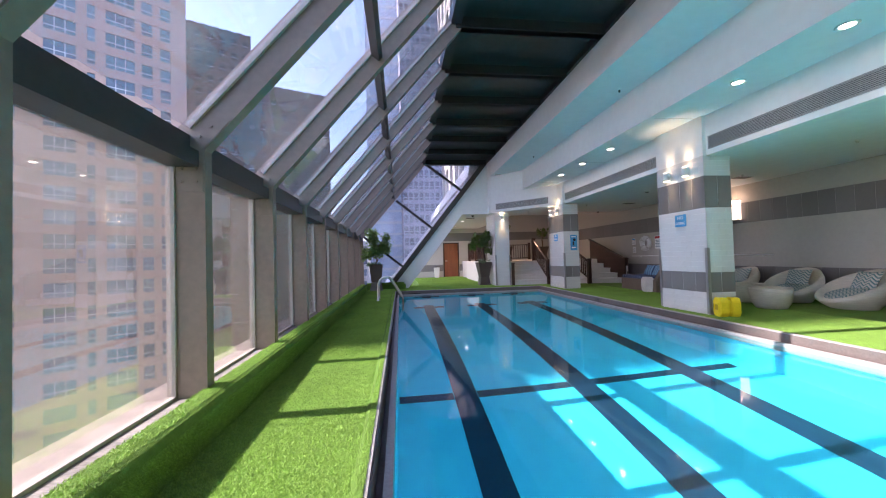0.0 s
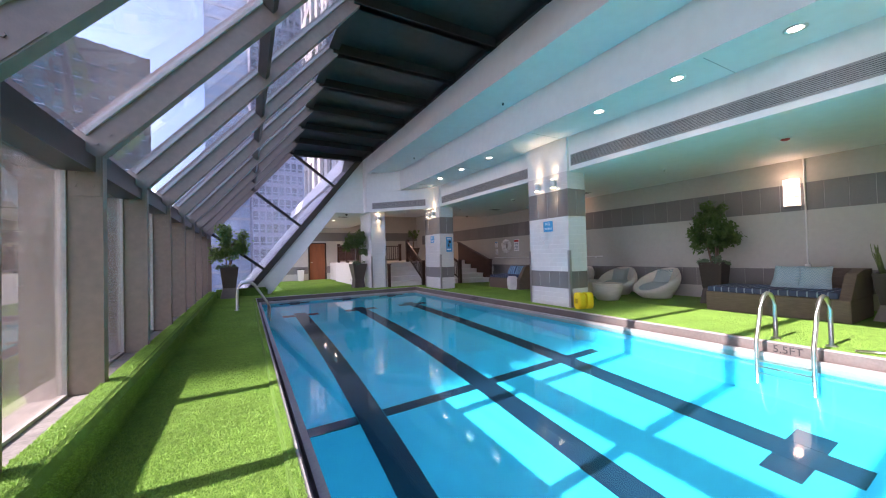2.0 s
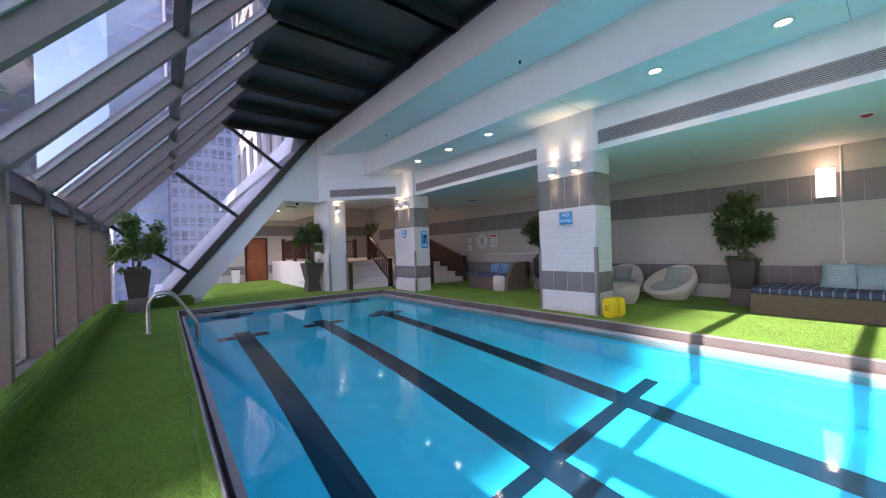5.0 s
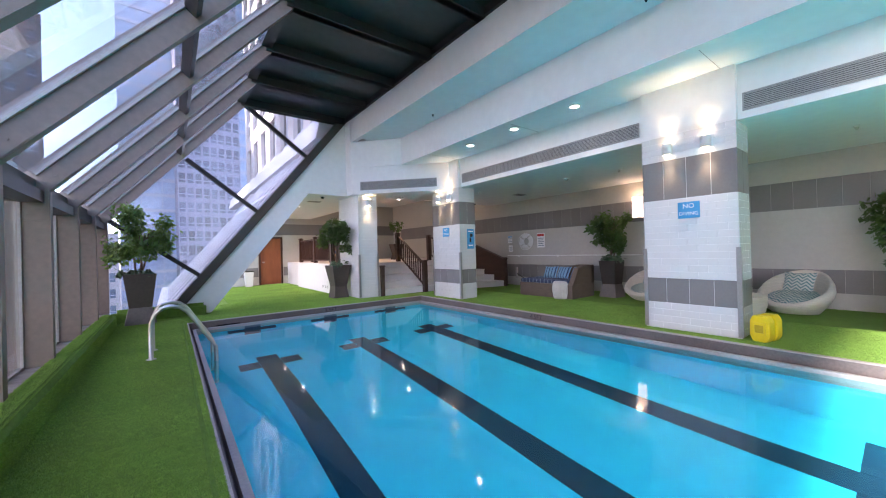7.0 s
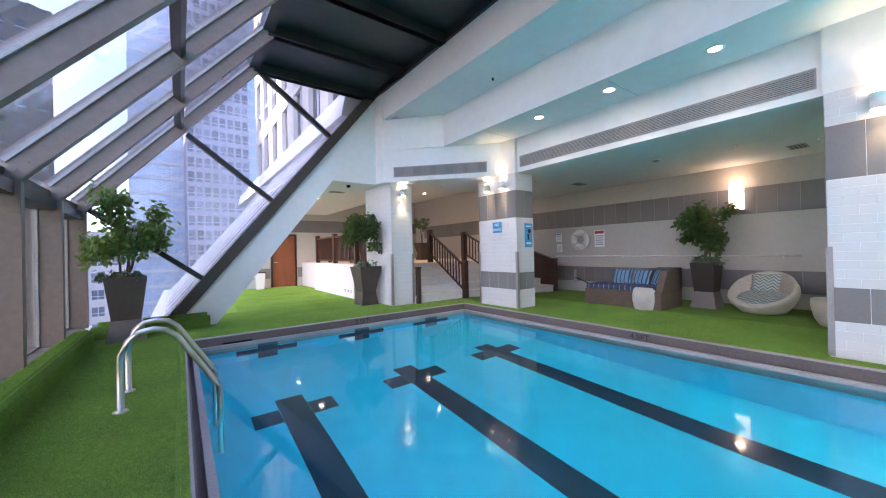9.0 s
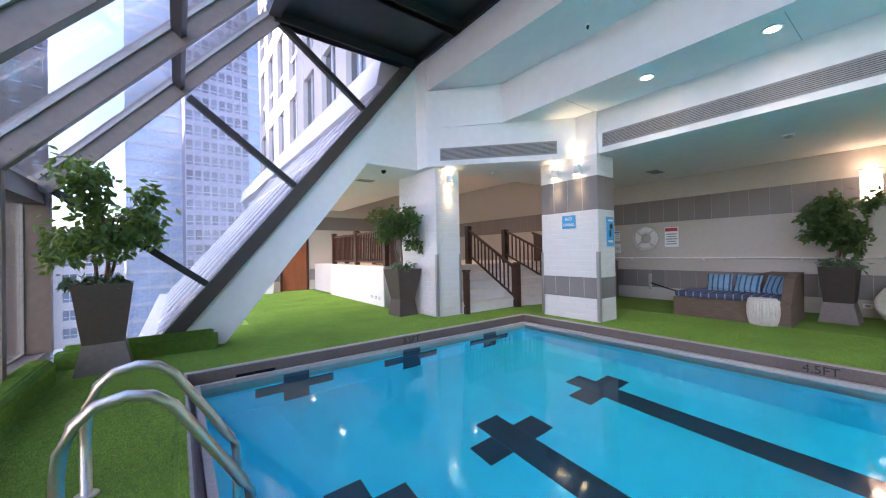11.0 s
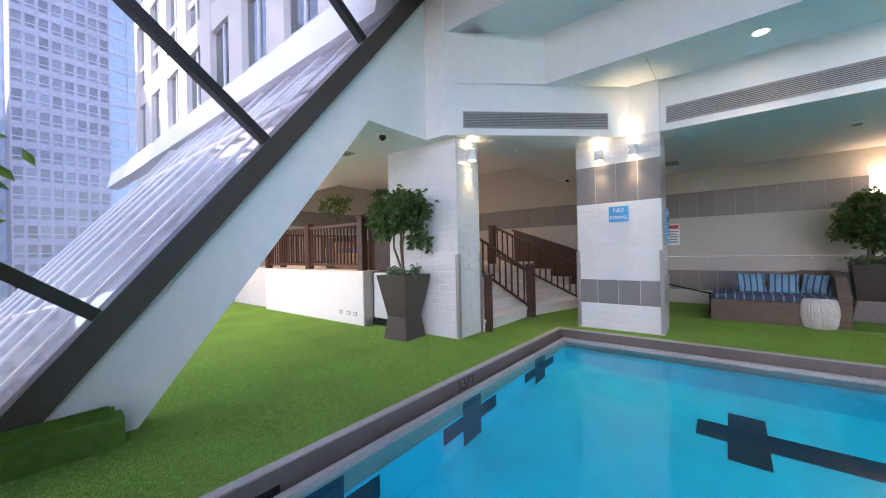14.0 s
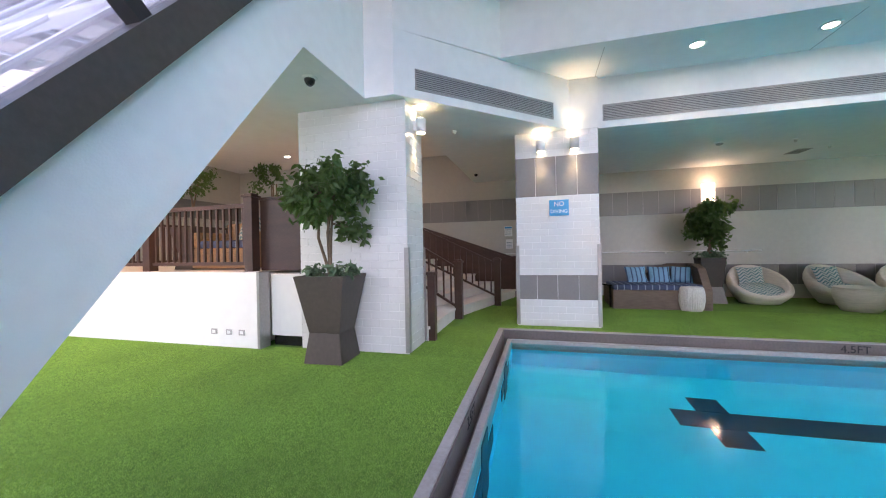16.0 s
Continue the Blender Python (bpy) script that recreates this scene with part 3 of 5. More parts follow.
# sloping glass lean-to beyond the end wall
leanto = S("leanto_frame", prism(B(), [(-0.95, 0), (-0.6, 0), (-0.6, 0.12), (-0.95, 0.12)], 14.9, 23, "y"), M_WHITE, "white frame of the sloping glass roof outside")
for k in range(8):
    y = 15.35 + k * 1.05
    x0, x1 = beam_x(0.1) - 0.02, beam_x(4.9) - 0.02
    part("rafter", prism(B(), [(x0, 0.1), (x0 + 0.12, 0.1), (x1 + 0.12, 4.9), (x1, 4.9)], y - 0.035, y + 0.035, "y"), M_WHITE, leanto, "white glazing bar")
g = part("leanto_pane", prism(B(), [(beam_x(0.1), 0.1), (beam_x(0.1) + 0.012, 0.1), (beam_x(4.9) + 0.012, 4.9), (beam_x(4.9), 4.9)], 14.85, 23, "y"), M_GLASS, leanto)
g.visible_shadow = False
part("kerb", prism(B(), [(beam_x(4.6) - 0.15, 4.6), (beam_x(4.6) + 0.3, 4.6), (beam_x(4.6) + 0.5, 5.3), (beam_x(4.6), 5.3)], 14.85, 34, "y"), M_WHITE, leanto, "white roof kerb")

# columns
def column_core(name, x0, y0, x1, y1):
    ob = S(name, box(B(), x0 + 0.012, y0 + 0.012, 0, x1 - 0.012, y1 - 0.012, LOW), M_GROUT, "square column faced with white and grey tiles")
    return ob


col_near = column_core("column_1", 5.425, 0.22, 5.99, 1.44)
col_a = column_core("column_2", 5.425, 6.04, 5.99, 7.26)
col_b = column_core("column_3", 5.425, 11.87, 5.99, 13.08)
col_c = column_core("column_4", 3.62, 14.2, 4.22, 15.65)

# raised deck, half wall and stairs
bm = B()
prism(bm, [(4.22, 15.86), (X_BACK, 15.80), (X_BACK, 22.05), (3.62, 22.05), (3.62, 16.3), (4.22, 16.3)], 0, 0.95, "z")
deck = S("deck", bm, M_STEP, "raised white deck behind the half wall")
halfwall = S("wall_half", box(B(), 3.47, 16.17, 0, 3.62, 19.85, 0.965), M_WHITE, "low white retaining wall of the deck")
part("end_trim", box(B(), 3.455, 16.13, 0, 3.635, 16.17, 0.97), M_ALU, halfwall, "grey metal corner trim")
bm = B()
RISE = 0.19


def riser_y(x, i):
    near = 14.17 + 0.34 * i
    return near if x <= 5.8 else near + (x - 5.8) / 2.9 * (13.3 + 0.5 * i - near)


stairs = None
for i in range(5):
    bm2 = B()
    xs = (4.24, 5.8, 8.62)
    top = (i + 1) * RISE
    prism(bm2, [(xs[0], riser_y(xs[0], i)), (xs[1], riser_y(xs[1], i)), (xs[2], riser_y(xs[2], i)), (xs[2], 15.82), (xs[0], 15.82)], top - RISE, top - 0.035, "z")
    prism(bm2, [(xs[0], riser_y(xs[0], i) - 0.022), (xs[1], riser_y(xs[1], i) - 0.022), (xs[2], riser_y(xs[2], i) - 0.022), (xs[2], 15.82), (xs[0], 15.82)], top - 0.035, top, "z")
    if stairs is None:
        stairs = S("stairs", bm2, M_STEP, "wide white stone stairs up to the deck")
    else:
        part("step", bm2, M_STEP, stairs)

# ---- distance ----
ground = S("ground", box(B(), -1500, -1500, -45.5, 1500, 1500, -45), M_STREET, "city ground far below")


def tower(name, m, width, depth, z0, z1, cols, floor_h, wall_mat, pane_mat, label, pane_w=0.55, pane_h=0.6, mull=False, module=None):
    """A tower whose front face runs from x = 0 to width at y = 0 and looks to -y. module: the windows of one bay, as shares of its width."""
    t = root(name, label, "building", at=m)
    part("wall", box(B(), 0, 0.35, z0, width, depth, z1), wall_mat, t)
    rows = int((z1 - z0) / floor_h)
    cw = width / cols
    spans = [(c * cw + a * cw, c * cw + b * cw) for c in range(cols) for a, b in (module or (((1 - pane_w) / 2, (1 + pane_w) / 2),))]
    edges = [0.0] + [e for sp in spans for e in sp] + [width]
    for a, b in zip(edges[::2], edges[1::2]):
        part("pier", box(B(), a, 0, z0, b, 0.348, z1), M_MULLION if mull else wall_mat, t)
    for r in range(rows + 1):
        h = floor_h * (1 - pane_h) / 2
        part("spandrel", box(B(), 0.01, 0.05, z0 + r * floor_h - h, width - 0.01, 0.344, z0 + r * floor_h + h), M_MULLION if mull else wall_mat, t)
    wh = floor_h * pane_h
    panes = {}

    def pane_of(w):
        """Pane and frame for one window width; wide windows have more lights."""
        key = round(w, 2)
        if key not in panes:
            fr = box(B(), 0, 0.14, wh * 0.30, w, 0.199, wh * 0.36)
            lights = 3 if w > 2.4 else 2 if w > 1.3 else 1
            for k in range(1, lights):
                box(fr, w * k / lights - 0.05, 0.141, 0, w * k / lights + 0.05, 0.198, wh)
            panes[key] = mesh_of("window", box(B(), 0, 0.2, 0, w, 0.26, wh), pane_mat), mesh_of("window_frame", fr, M_MULLION)
        return panes[key]

    cells = sorted(((r, sp) for r in range(rows) for sp in spans), key=lambda q: abs(z0 + q[0] * floor_h - 12))
    rest = B()
    for n, (r, (a, b)) in enumerate(cells):
        z = z0 + r * floor_h + floor_h * (1 - pane_h) / 2
        if n < 290:
            me, frame_me = pane_of(b - a)
            w = piece("window", me, t, pose(a, 0, z))
            if not mull:
                piece("window_frame", frame_me, w, Matrix.Identity(4))
        else:
            box(rest, a, 0.2, z, b, 0.26, z + wh)
    if len(cells) > 290:
        part("far_windows", rest, pane_mat, t)["kind"] = "stuff"
    return t


def facing(px, py, yaw):
    """Pose of a tower with its front's first corner at px, py; yaw turns the front."""
    return pose(px, py, 0, 0, 0, yaw)


tower("apartment_tower", facing(-66, 30, 38), 44, 25, -45, 60, 3, 3.0, M_BRICK, M_BLUEPANE, "pinkish concrete apartment tower with wide and narrow windows", 0.6, 0.6, False,
      ((0.02, 0.21), (0.28, 0.33), (0.40, 0.60), (0.65, 0.73), (0.79, 0.87)))
tower("dark_tower", facing(-56, 84, 25), 22, 20, -45, 58, 9, 3.4, M_DARKBLD, M_DARKGLASS, "dark clad high-rise tower", 0.5, 0.5)
tower("dark_tower", facing(-37, 92, 22), 20, 20, -45, 46, 8, 3.4, M_DARKBLD, M_DARKGLASS, "dark clad high-rise tower, lower and beside another", 0.5, 0.5)
tower("glass_tower", facing(-9.5, 112, 3), 11.5, 25, -45, 105, 3, 3.6, M_BLDGLASS, M_BLDGLASS, "pale blue glass tower", 0.96, 0.8, True)
# Solid tower built in place of a reflection in the glass towers.
tower("grid_tower", facing(1.0, 104, 3), 12.5, 25, -45, 100, 8, 3.3, M_GRIDBLD, M_MIRRORPANE, "reflection of a dark gridded office tower, built as a solid tower", 0.74, 0.66)
tower("glass_tower", facing(13.6, 112, 3), 12, 25, -45, 105, 3, 3.6, M_BLDGLASS, M_BLDGLASS, "pale blue glass tower", 0.96, 0.8, True)
tower("hotel_facade", pose(4.2, 36, 0, 0, 0, -90), 20.5, 8, 5.4, 46, 8, 4.3, M_FACADE, M_DARKGLASS, "pale stone facade with tall dark windows", 0.62, 0.78)
# Out-of-view blocker, added to keep the sun off the pool's far end.
tower("shading_tower", facing(-84, 26.95, -90), 22.0, 14, -45, 76, 4, 6.0, M_FACADE, M_DARKGLASS, "unseen pale tower added to shade the far end", 0.55, 0.6)
tower("pale_tower", facing(-52, 96, 14), 44, 20, -45, 6, 14, 3.4, M_FACADE, M_BLUEPANE, "pale low office block with rows of windows", 0.6, 0.55)

# ---- lamps ----
def lamp(name, kind_, at, energy, color, size=0.05, aim=None, spot=100, blend=0.8):
    ob = new(name, bpy.data.lights.new(name, kind_))
    ob.data.energy, ob.data.color = energy, color
    if kind_ == "SPOT":
        ob.data.spot_size, ob.data.spot_blend, ob.data.shadow_soft_size = radians(spot), blend, size
        ob.matrix_world = look(at, aim)
    else:
        ob.data.shadow_soft_size = size
        ob.location = at
    return ob


WARM = (1.0, 0.76, 0.42)


def downlight_mesh():
    d = root("downlight", "round recessed ceiling downlight, lit", "ceiling light", "downlights over the pool edge")
    part("trim_ring", lathe(B(), [(0.07, 0.0), (0.105, 0.0), (0.108, -0.008), (0.075, -0.012), (0.07, -0.004)], 24), M_PLASTIC, d, "white trim ring")
    part("lens", lathe(B(), [(0.069, -0.001), (0.069, -0.006)], 20), M_DOWN, d, "glowing lens")
    return d


down = downlight_mesh()
down.matrix_basis = pose(4.9, 10.79, MID)
for y in (2.18, 3.47, 4.80, 8.10, 9.45, 0.6, -0.9):
    copy_thing(down, pose(4.9, y, MID))
for x, y, z in ((2.9, 17.5, LOW), (2.9, 20.0, LOW), (6.6, 16.6, 3.75), (7.9, 19.2, 3.75), (5.4, 19.4, 3.75)):
    tagged(copy_thing(down, pose(x, y, z)), "round recessed ceiling downlight, lit", group="downlights over the deck")


def column_lamp():
    s = root("column_lamp", "short white cylinder lamp shining up and down", "wall lamp", "lamps on the columns")
    part("body", tube(B(), [(-0.085, 0, -0.085), (-0.085, 0, 0.085)], 0.062, 20), M_PLASTIC, s, "white cylinder")
    part("bracket", box(B(), -0.03, -0.03, -0.05, 0.0, 0.03, 0.05, 0.004), M_PLASTIC, s)
    for z in (-0.088, 0.088):
        part("lens", tube(B(), [(-0.085, 0, z - 0.003), (-0.085, 0, z + 0.003)], 0.05, 16), M_LAMP, s, "glowing warm lens")
    return s


first = None
for x, y, z, rz in ((5.425, 6.37, 2.73, 0), (5.425, 6.86, 2.73, 0), (5.425, 12.21, 2.73, 0), (5.425, 12.69, 2.73, 0), (5.425, 0.6, 2.73, 0), (5.425, 1.1, 2.73, 0), (3.92, 14.2, 2.73, 90)):
    m = pose(x, y, z, 0, 0, rz)
    if first is None:
        first = column_lamp()
        first.matrix_basis = m
    else:
        copy_thing(first, m)
    if y > 2:
        c = m @ Vector((-0.085, 0, 0))
        lamp("column_uplight", "SPOT", (c.x, c.y, c.z + 0.11), 3.3, WARM, 0.03, (c.x + 0.02, c.y, c.z + 2), 78)
        lamp("column_downlight", "SPOT", (c.x, c.y, c.z - 0.11), 4.5, WARM, 0.03, (c.x + 0.03, c.y, c.z - 2), 66)


def wall_lamp(y):
    w = root("wall_lamp", "half-round fabric wall lamp, lit warm white", "wall lamp", "wall lamps on the back wall", pose(X_BACK, y, 2.3))
    poly = [(0.0, -0.13), (-0.06, -0.12), (-0.11, -0.08), (-0.13, 0.0), (-0.11, 0.08), (-0.06, 0.12), (0.0, 0.13)]
    part("shade", prism(B(), poly, -0.27, 0.27, "z"), M_SHADE, w, "pale glowing shade")
    for z in (-0.285, -0.1, 0.1, 0.27):
        part("band", prism(B(), [(a * 1.04, b * 1.04) for a, b in poly], z, z + 0.014, "z"), M_ALU, w, "thin metal band")
    return w


for y in (3.56, 9.02):
    wall_lamp(y)
    lamp("wall_lamp_light", "POINT", (X_BACK - 0.22, y, 2.62), 1.3, (1.0, 0.66, 0.42), 0.08)
for x, y, z in ((2.9, 17.5, LOW), (2.9, 20.0, LOW), (6.6, 16.6, 3.75), (5.4, 19.4, 3.75)):
    lamp("downlight_light", "SPOT", (x, y, z - 0.03), 32, (1.0, 0.56, 0.30), 0.07, (x, y, 0), 130)
for y in (2.18, 3.47, 4.80, 8.10, 9.45, 10.79):
    lamp("downlight_light", "SPOT", (4.9, y, MID - 0.03), 4, (1.0, 0.85, 0.68), 0.07, (4.9, y, 0), 125)

# fill lamp added inside the sloping glass beyond the end wall, boosting the sky's light
leanto_fill_lamp = new("leanto_fill", bpy.data.lights.new("leanto_fill", "AREA"))
leanto_fill_lamp.data.shape, leanto_fill_lamp.data.size, leanto_fill_lamp.data.size_y = "RECTANGLE", 6.6, 3.2
leanto_fill_lamp.data.energy, leanto_fill_lamp.data.color = 15, (0.93, 0.96, 1.0)
leanto_fill_lamp.matrix_world = Matrix(((0, 0.627, -0.779, 0.42), (1, 0, 0, 18.3), (0, 0.779, 0.627, 1.5), (0, 0, 0, 1)))

# ---- fixtures ----
def grille(x, y0, y1, z0, z1, m=None, label="long grey slotted air grille"):
    """A grille of fine slats; lies in the plane x = 0 of its pose and looks to -x."""
    g = tagged(new("air_grille", mesh_of("grille_back", box(B(), -0.004, y0, z0, 0.0, y1, z1), M_GRILLESHADE)), label, "air grille", "air grilles")
    g.matrix_basis = m if m is not None else pose(x, 0, 0)
    fr = B()
    box(fr, -0.014, y0 - 0.015, z0 - 0.015, -0.001, y1 + 0.015, z0)
    box(fr, -0.014, y0 - 0.015, z1, -0.001, y1 + 0.015, z1 + 0.015)
    box(fr, -0.014, y0 - 0.015, z0, -0.001, y0, z1)
    box(fr, -0.014, y1, z0, -0.001, y1 + 0.015, z1)
    part("frame", fr, M_GRILLE, g)
    n = 9
    h = (z1 - z0) / n
    slat = mesh_of("slat", box(B(), -0.012, y0, 0, -0.005, y1, h * 0.52), M_GRILLE)
    for k in range(n):
        piece("slat", slat, g, pose(0, 0, z0 + (k + 0.24) * h))
    return g


grille(5.5, 7.33, 11.78, 3.08, 3.29)
grille(5.5, 1.50, 5.97, 3.08, 3.29)
grille(5.5, -2.4, 0.15, 3.08, 3.29)
diag = math.degrees(math.atan2(12.2 - 14.28, 5.5 - 3.48))
mg = pose(3.48, 14.28, 0, 0, 0, diag + 90)
grille(0, -2.45, -0.28, 3.08, 3.29, mg)

for y0, y1 in ((0.22, 1.44), (6.04, 7.26), (11.87, 12.4)):
    S("wall_over_column", box(B(), 5.43, y0, LOW - 0.001, 5.5, y1, MID), M_WHITE, "white plaster above a column")
S("roof_slab", box(B(), 3.5, Y_NEAR - 0.2, 5.24, 9.4, 22.3, 5.4), M_CEIL, "concrete roof slab")
S("wall_upper", box(box(B(), 9.2, Y_NEAR, 4.0, 9.4, 22.3, 5.24), 3.5, 22.05, 4.0, 9.2, 22.3, 5.24), M_WHITE, "upper wall")

# door at the far wall
door = tagged(new("door_1", mesh_of("door_1", box(B(), 2.50, 22.08, 0.01, 3.34, 22.13, 2.05, 0.004), M_DOOR)), "closed red-brown wooden door", "", "", "structure")
fr = B()
box(fr, 2.43, 22.03, 0, 2.50, 22.2, 2.11)
box(fr, 3.34, 22.03, 0, 3.41, 22.2, 2.11)
box(fr, 2.50, 22.03, 2.05, 3.34, 22.2, 2.11)
part("door_frame", fr, M_WOOD, door, "dark wooden frame")
part("door_handle", tube(B(), [(2.57, 22.075, 1.0), (2.57, 22.03, 1.0), (2.67, 22.03, 1.0)], 0.012, 8), M_STEEL, door, "steel lever handle")

bin_ = root("waste_bin", "small white waste bin with black rim", "bin", at=pose(1.95, 21.6, 0))
part("body", frustum(B(), 0.26, 0.34, 0, 0.62, 0.02), M_PLASTIC, bin_)
part("rim", box(B(), -0.18, -0.18, 0.62, 0.18, 0.18, 0.66, 0.01), M_BLACK, bin_, "black rim")

ac = root("convector_unit", "white boxed convector on dark feet beside the half wall", "heater", at=pose(3.66, 15.67, 0))
part("body", box(B(), 0.0, 0.0, 0.13, 0.3, 0.46, 0.93, 0.01), M_WHITE, ac)
part("foot", box(B(), 0.03, 0.02, 0.0, 0.27, 0.44, 0.13), M_BLACK, ac, "dark recessed foot")
part("top_grille", box(B(), 0.03, 0.05, 0.93, 0.26, 0.41, 0.938), M_GRILLE, ac, "grey top grille")

for k, y in enumerate((16.42, 16.62, 16.86)):
    so = tagged(new("wall_socket", mesh_of("plate", box(B(), 3.458, y - 0.045, 0.16, 3.47, y + 0.045, 0.23, 0.003), M_GRILLE)), "grey socket plate on the half wall", "socket", "sockets on the half wall")
    part("insert", box(B(), 3.455, y - 0.025, 0.175, 3.4578, y + 0.025, 0.215), M_PLASTIC, so)


def ceiling_dot(name, at, r, label, mat, drop=0.04, cat="sensor"):
    ob = root(name, label, cat, at=pose(*at))
    part("base", lathe(B(), [(r, 0), (r, -0.012), (r * 0.8, -0.02)], 18), M_PLASTIC, ob, "white base")
    part("dome", lathe(B(), [(r * 0.72, -0.02), (r * 0.62, -0.02 - drop * 0.6), (r * 0.3, -0.02 - drop)], 18), mat, ob)


ceiling_dot("security_camera", (2.87, 14.93, LOW), 0.075, "dark dome security camera on the ceiling", M_BLACK, 0.06, "camera")
ceiling_dot("security_camera", (8.07, 14.15, LOW), 0.06, "small dark dome camera on the ceiling", M_BLACK, 0.05, "camera")
ceiling_dot("smoke_detector", (7.0, 9.69, LOW), 0.08, "white smoke detector with grey dome", M_GRILLE, 0.03, "detector")
ceiling_dot("fire_alarm", (7.02, 2.96, LOW), 0.085, "red and white ceiling fire alarm", M_RED, 0.03, "alarm")
for at in ((4.94, 13.93, LOW), (7.9, 7.6, LOW), (7.4, 5.1, LOW), (6.5, 12.2, LOW), (7.2, 8.5, LOW)):
    ceiling_dot("sprinkler", at, 0.035, "small ceiling sprinkler head", M_STEEL, 0.035, "sprinkler")
for y in (6.62, 11.25, 2.0):
    ceiling_dot("sprinkler", (4.2, y, SOFFIT), 0.03, "small ceiling sprinkler head", M_BLACK, 0.05, "sprinkler")
for at in ((8.2, 7.9), (8.0, 12.0), (3.0, 16.1)):
    v = tagged(new("ceiling_vent", mesh_of("vent_plate", box(B(), at[0] - 0.2, at[1] - 0.12, LOW - 0.012, at[0] + 0.2, at[1] + 0.12, LOW - 0.001, 0.003), M_GRILLE)), "flat grey ceiling air vent", "air vent")
    # dark strips on the plate paint the shade of its slots
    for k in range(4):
        part("slot", box(B(), at[0] - 0.17, at[1] - 0.085 + k * 0.05, LOW - 0.015, at[0] + 0.17, at[1] - 0.07 + k * 0.05, LOW - 0.0125), M_GRILLESHADE, v)

# handrail and pipe on the back wall
rail = root("wall_rail", "thin white rail along the back wall", "rail")
part("bar", tube(B(), [(X_BACK - 0.06, 8.04, 1.045), (X_BACK - 0.06, 13.6, 1.045)], 0.016, 8), M_PLASTIC, rail)
for y in (8.3, 9.9, 11.5, 13.1):
    part("bracket", box(B(), X_BACK - 0.06, y - 0.012, 1.0, X_BACK, y + 0.012, 1.04), M_PLASTIC, rail)
pipe = root("conduit", "white conduit running up the back wall", "pipe")
part("tube", tube(B(), [(X_BACK - 0.02, 3.36, 0.78), (X_BACK - 0.02, 3.36, LOW)], 0.014, 8), M_PLASTIC, pipe)
part("junction_box", box(B(), X_BACK - 0.05, 3.32, 0.72, X_BACK, 3.40, 0.84, 0.004), M_PLASTIC, pipe)
for y in (7.7, 9.1, 4.0):
    so = tagged(new("wall_socket", mesh_of("plate", box(B(), X_BACK - 0.012, y - 0.06, 0.16, X_BACK, y + 0.06, 0.24, 0.003), M_PLASTIC)), "white socket plate low on the back wall", "socket", "sockets on the back wall")
    part("insert", box(B(), X_BACK - 0.015, y - 0.03, 0.18, X_BACK - 0.0122, y + 0.03, 0.22), M_GRILLE, so)


# ---- signs ----
def lettering(text, size, mat, parent, m, name="lettering"):
    cu = bpy.data.curves.new("lettering", "FONT")
    cu.body, cu.size, cu.extrude, cu.align_x, cu.align_y = text, size, 0.0012, "CENTER", "CENTER"
    cu.resolution_u = 3
    tmp = bpy.data.objects.new("lettering", cu)
    me = bpy.data.meshes.new_from_object(tmp)
    bpy.data.objects.remove(tmp)
    me.materials.append(mat)
    ob = new(name, me)
    ob.parent, ob.matrix_basis = parent, m
    return ob


FACE_X = Matrix(((0, 0, -1, 0), (-1, 0, 0, 0), (0, 1, 0, 0), (0, 0, 0, 1)))   # text that looks to -x
FACE_Y = Matrix(((1, 0, 0, 0), (0, 0, -1, 0), (0, 1, 0, 0), (0, 0, 0, 1)))    # text that looks to -y


def no_diving(y):
    s = tagged(new("no_diving_sign", mesh_of("panel", box(B(), 5.402, y - 0.14, 1.68, 5.412, y + 0.14, 1.92, 0.002), M_SIGNBLUE)), "blue no diving sign with white letters on a column", "sign", "no diving signs")
    lettering("NO", 0.095, M_SIGNWHITE, s, Matrix.Translation((5.4, y, 1.855)) @ FACE_X)
    lettering("DIVING", 0.074, M_SIGNWHITE, s, Matrix.Translation((5.4, y, 1.745)) @ FACE_X)


no_diving(6.62)
no_diving(12.44)
s = tagged(new("pool_sign", mesh_of("panel", box(B(), 5.66, 11.842, 1.33, 5.90, 11.852, 1.86, 0.002), M_SIGNBLUE)), "tall blue pool sign with a dark figure on a column", "sign")
part("figure", box(lathe(B(), [(0.05, 0), (0.05, 0.004)], 16, Matrix.Translation((5.80, 11.842, 1.69)) @ Matrix.Rotation(radians(90), 4, "X")), 5.74, 11.838, 1.50, 5.79, 11.8418, 1.63), M_INK, s, "dark figure")
part("caption", box(box(B(), 5.70, 11.838, 1.78, 5.86, 11.8418, 1.81), 5.70, 11.838, 1.40, 5.86, 11.8418, 1.44), M_SIGNWHITE, s, "white caption bars")


def wall_sign(name, y, z0, z1, w, head, label, bars=5):
    s2 = tagged(new(name, mesh_of("panel", box(B(), X_BACK - 0.012, y - w / 2, z0, X_BACK - 0.001, y + w / 2, z1, 0.002), M_SIGNWHITE)), label, "sign")
    h = z1 - z0
    if head:
        part("header", box(B(), X_BACK - 0.015, y - w * 0.45, z1 - h * 0.22, X_BACK - 0.0122, y + w * 0.45, z1 - h * 0.05), head, s2)
    for k in range(bars):
        z = z1 - h * (0.33 + 0.62 * k / bars)
        ww = w * (0.40 - 0.06 * (k % 2))
        part("text_bar", box(B(), X_BACK - 0.015, y - ww, z - h * 0.055, X_BACK - 0.0122, y + ww, z), M_GREYBLUE, s2)
    return s2


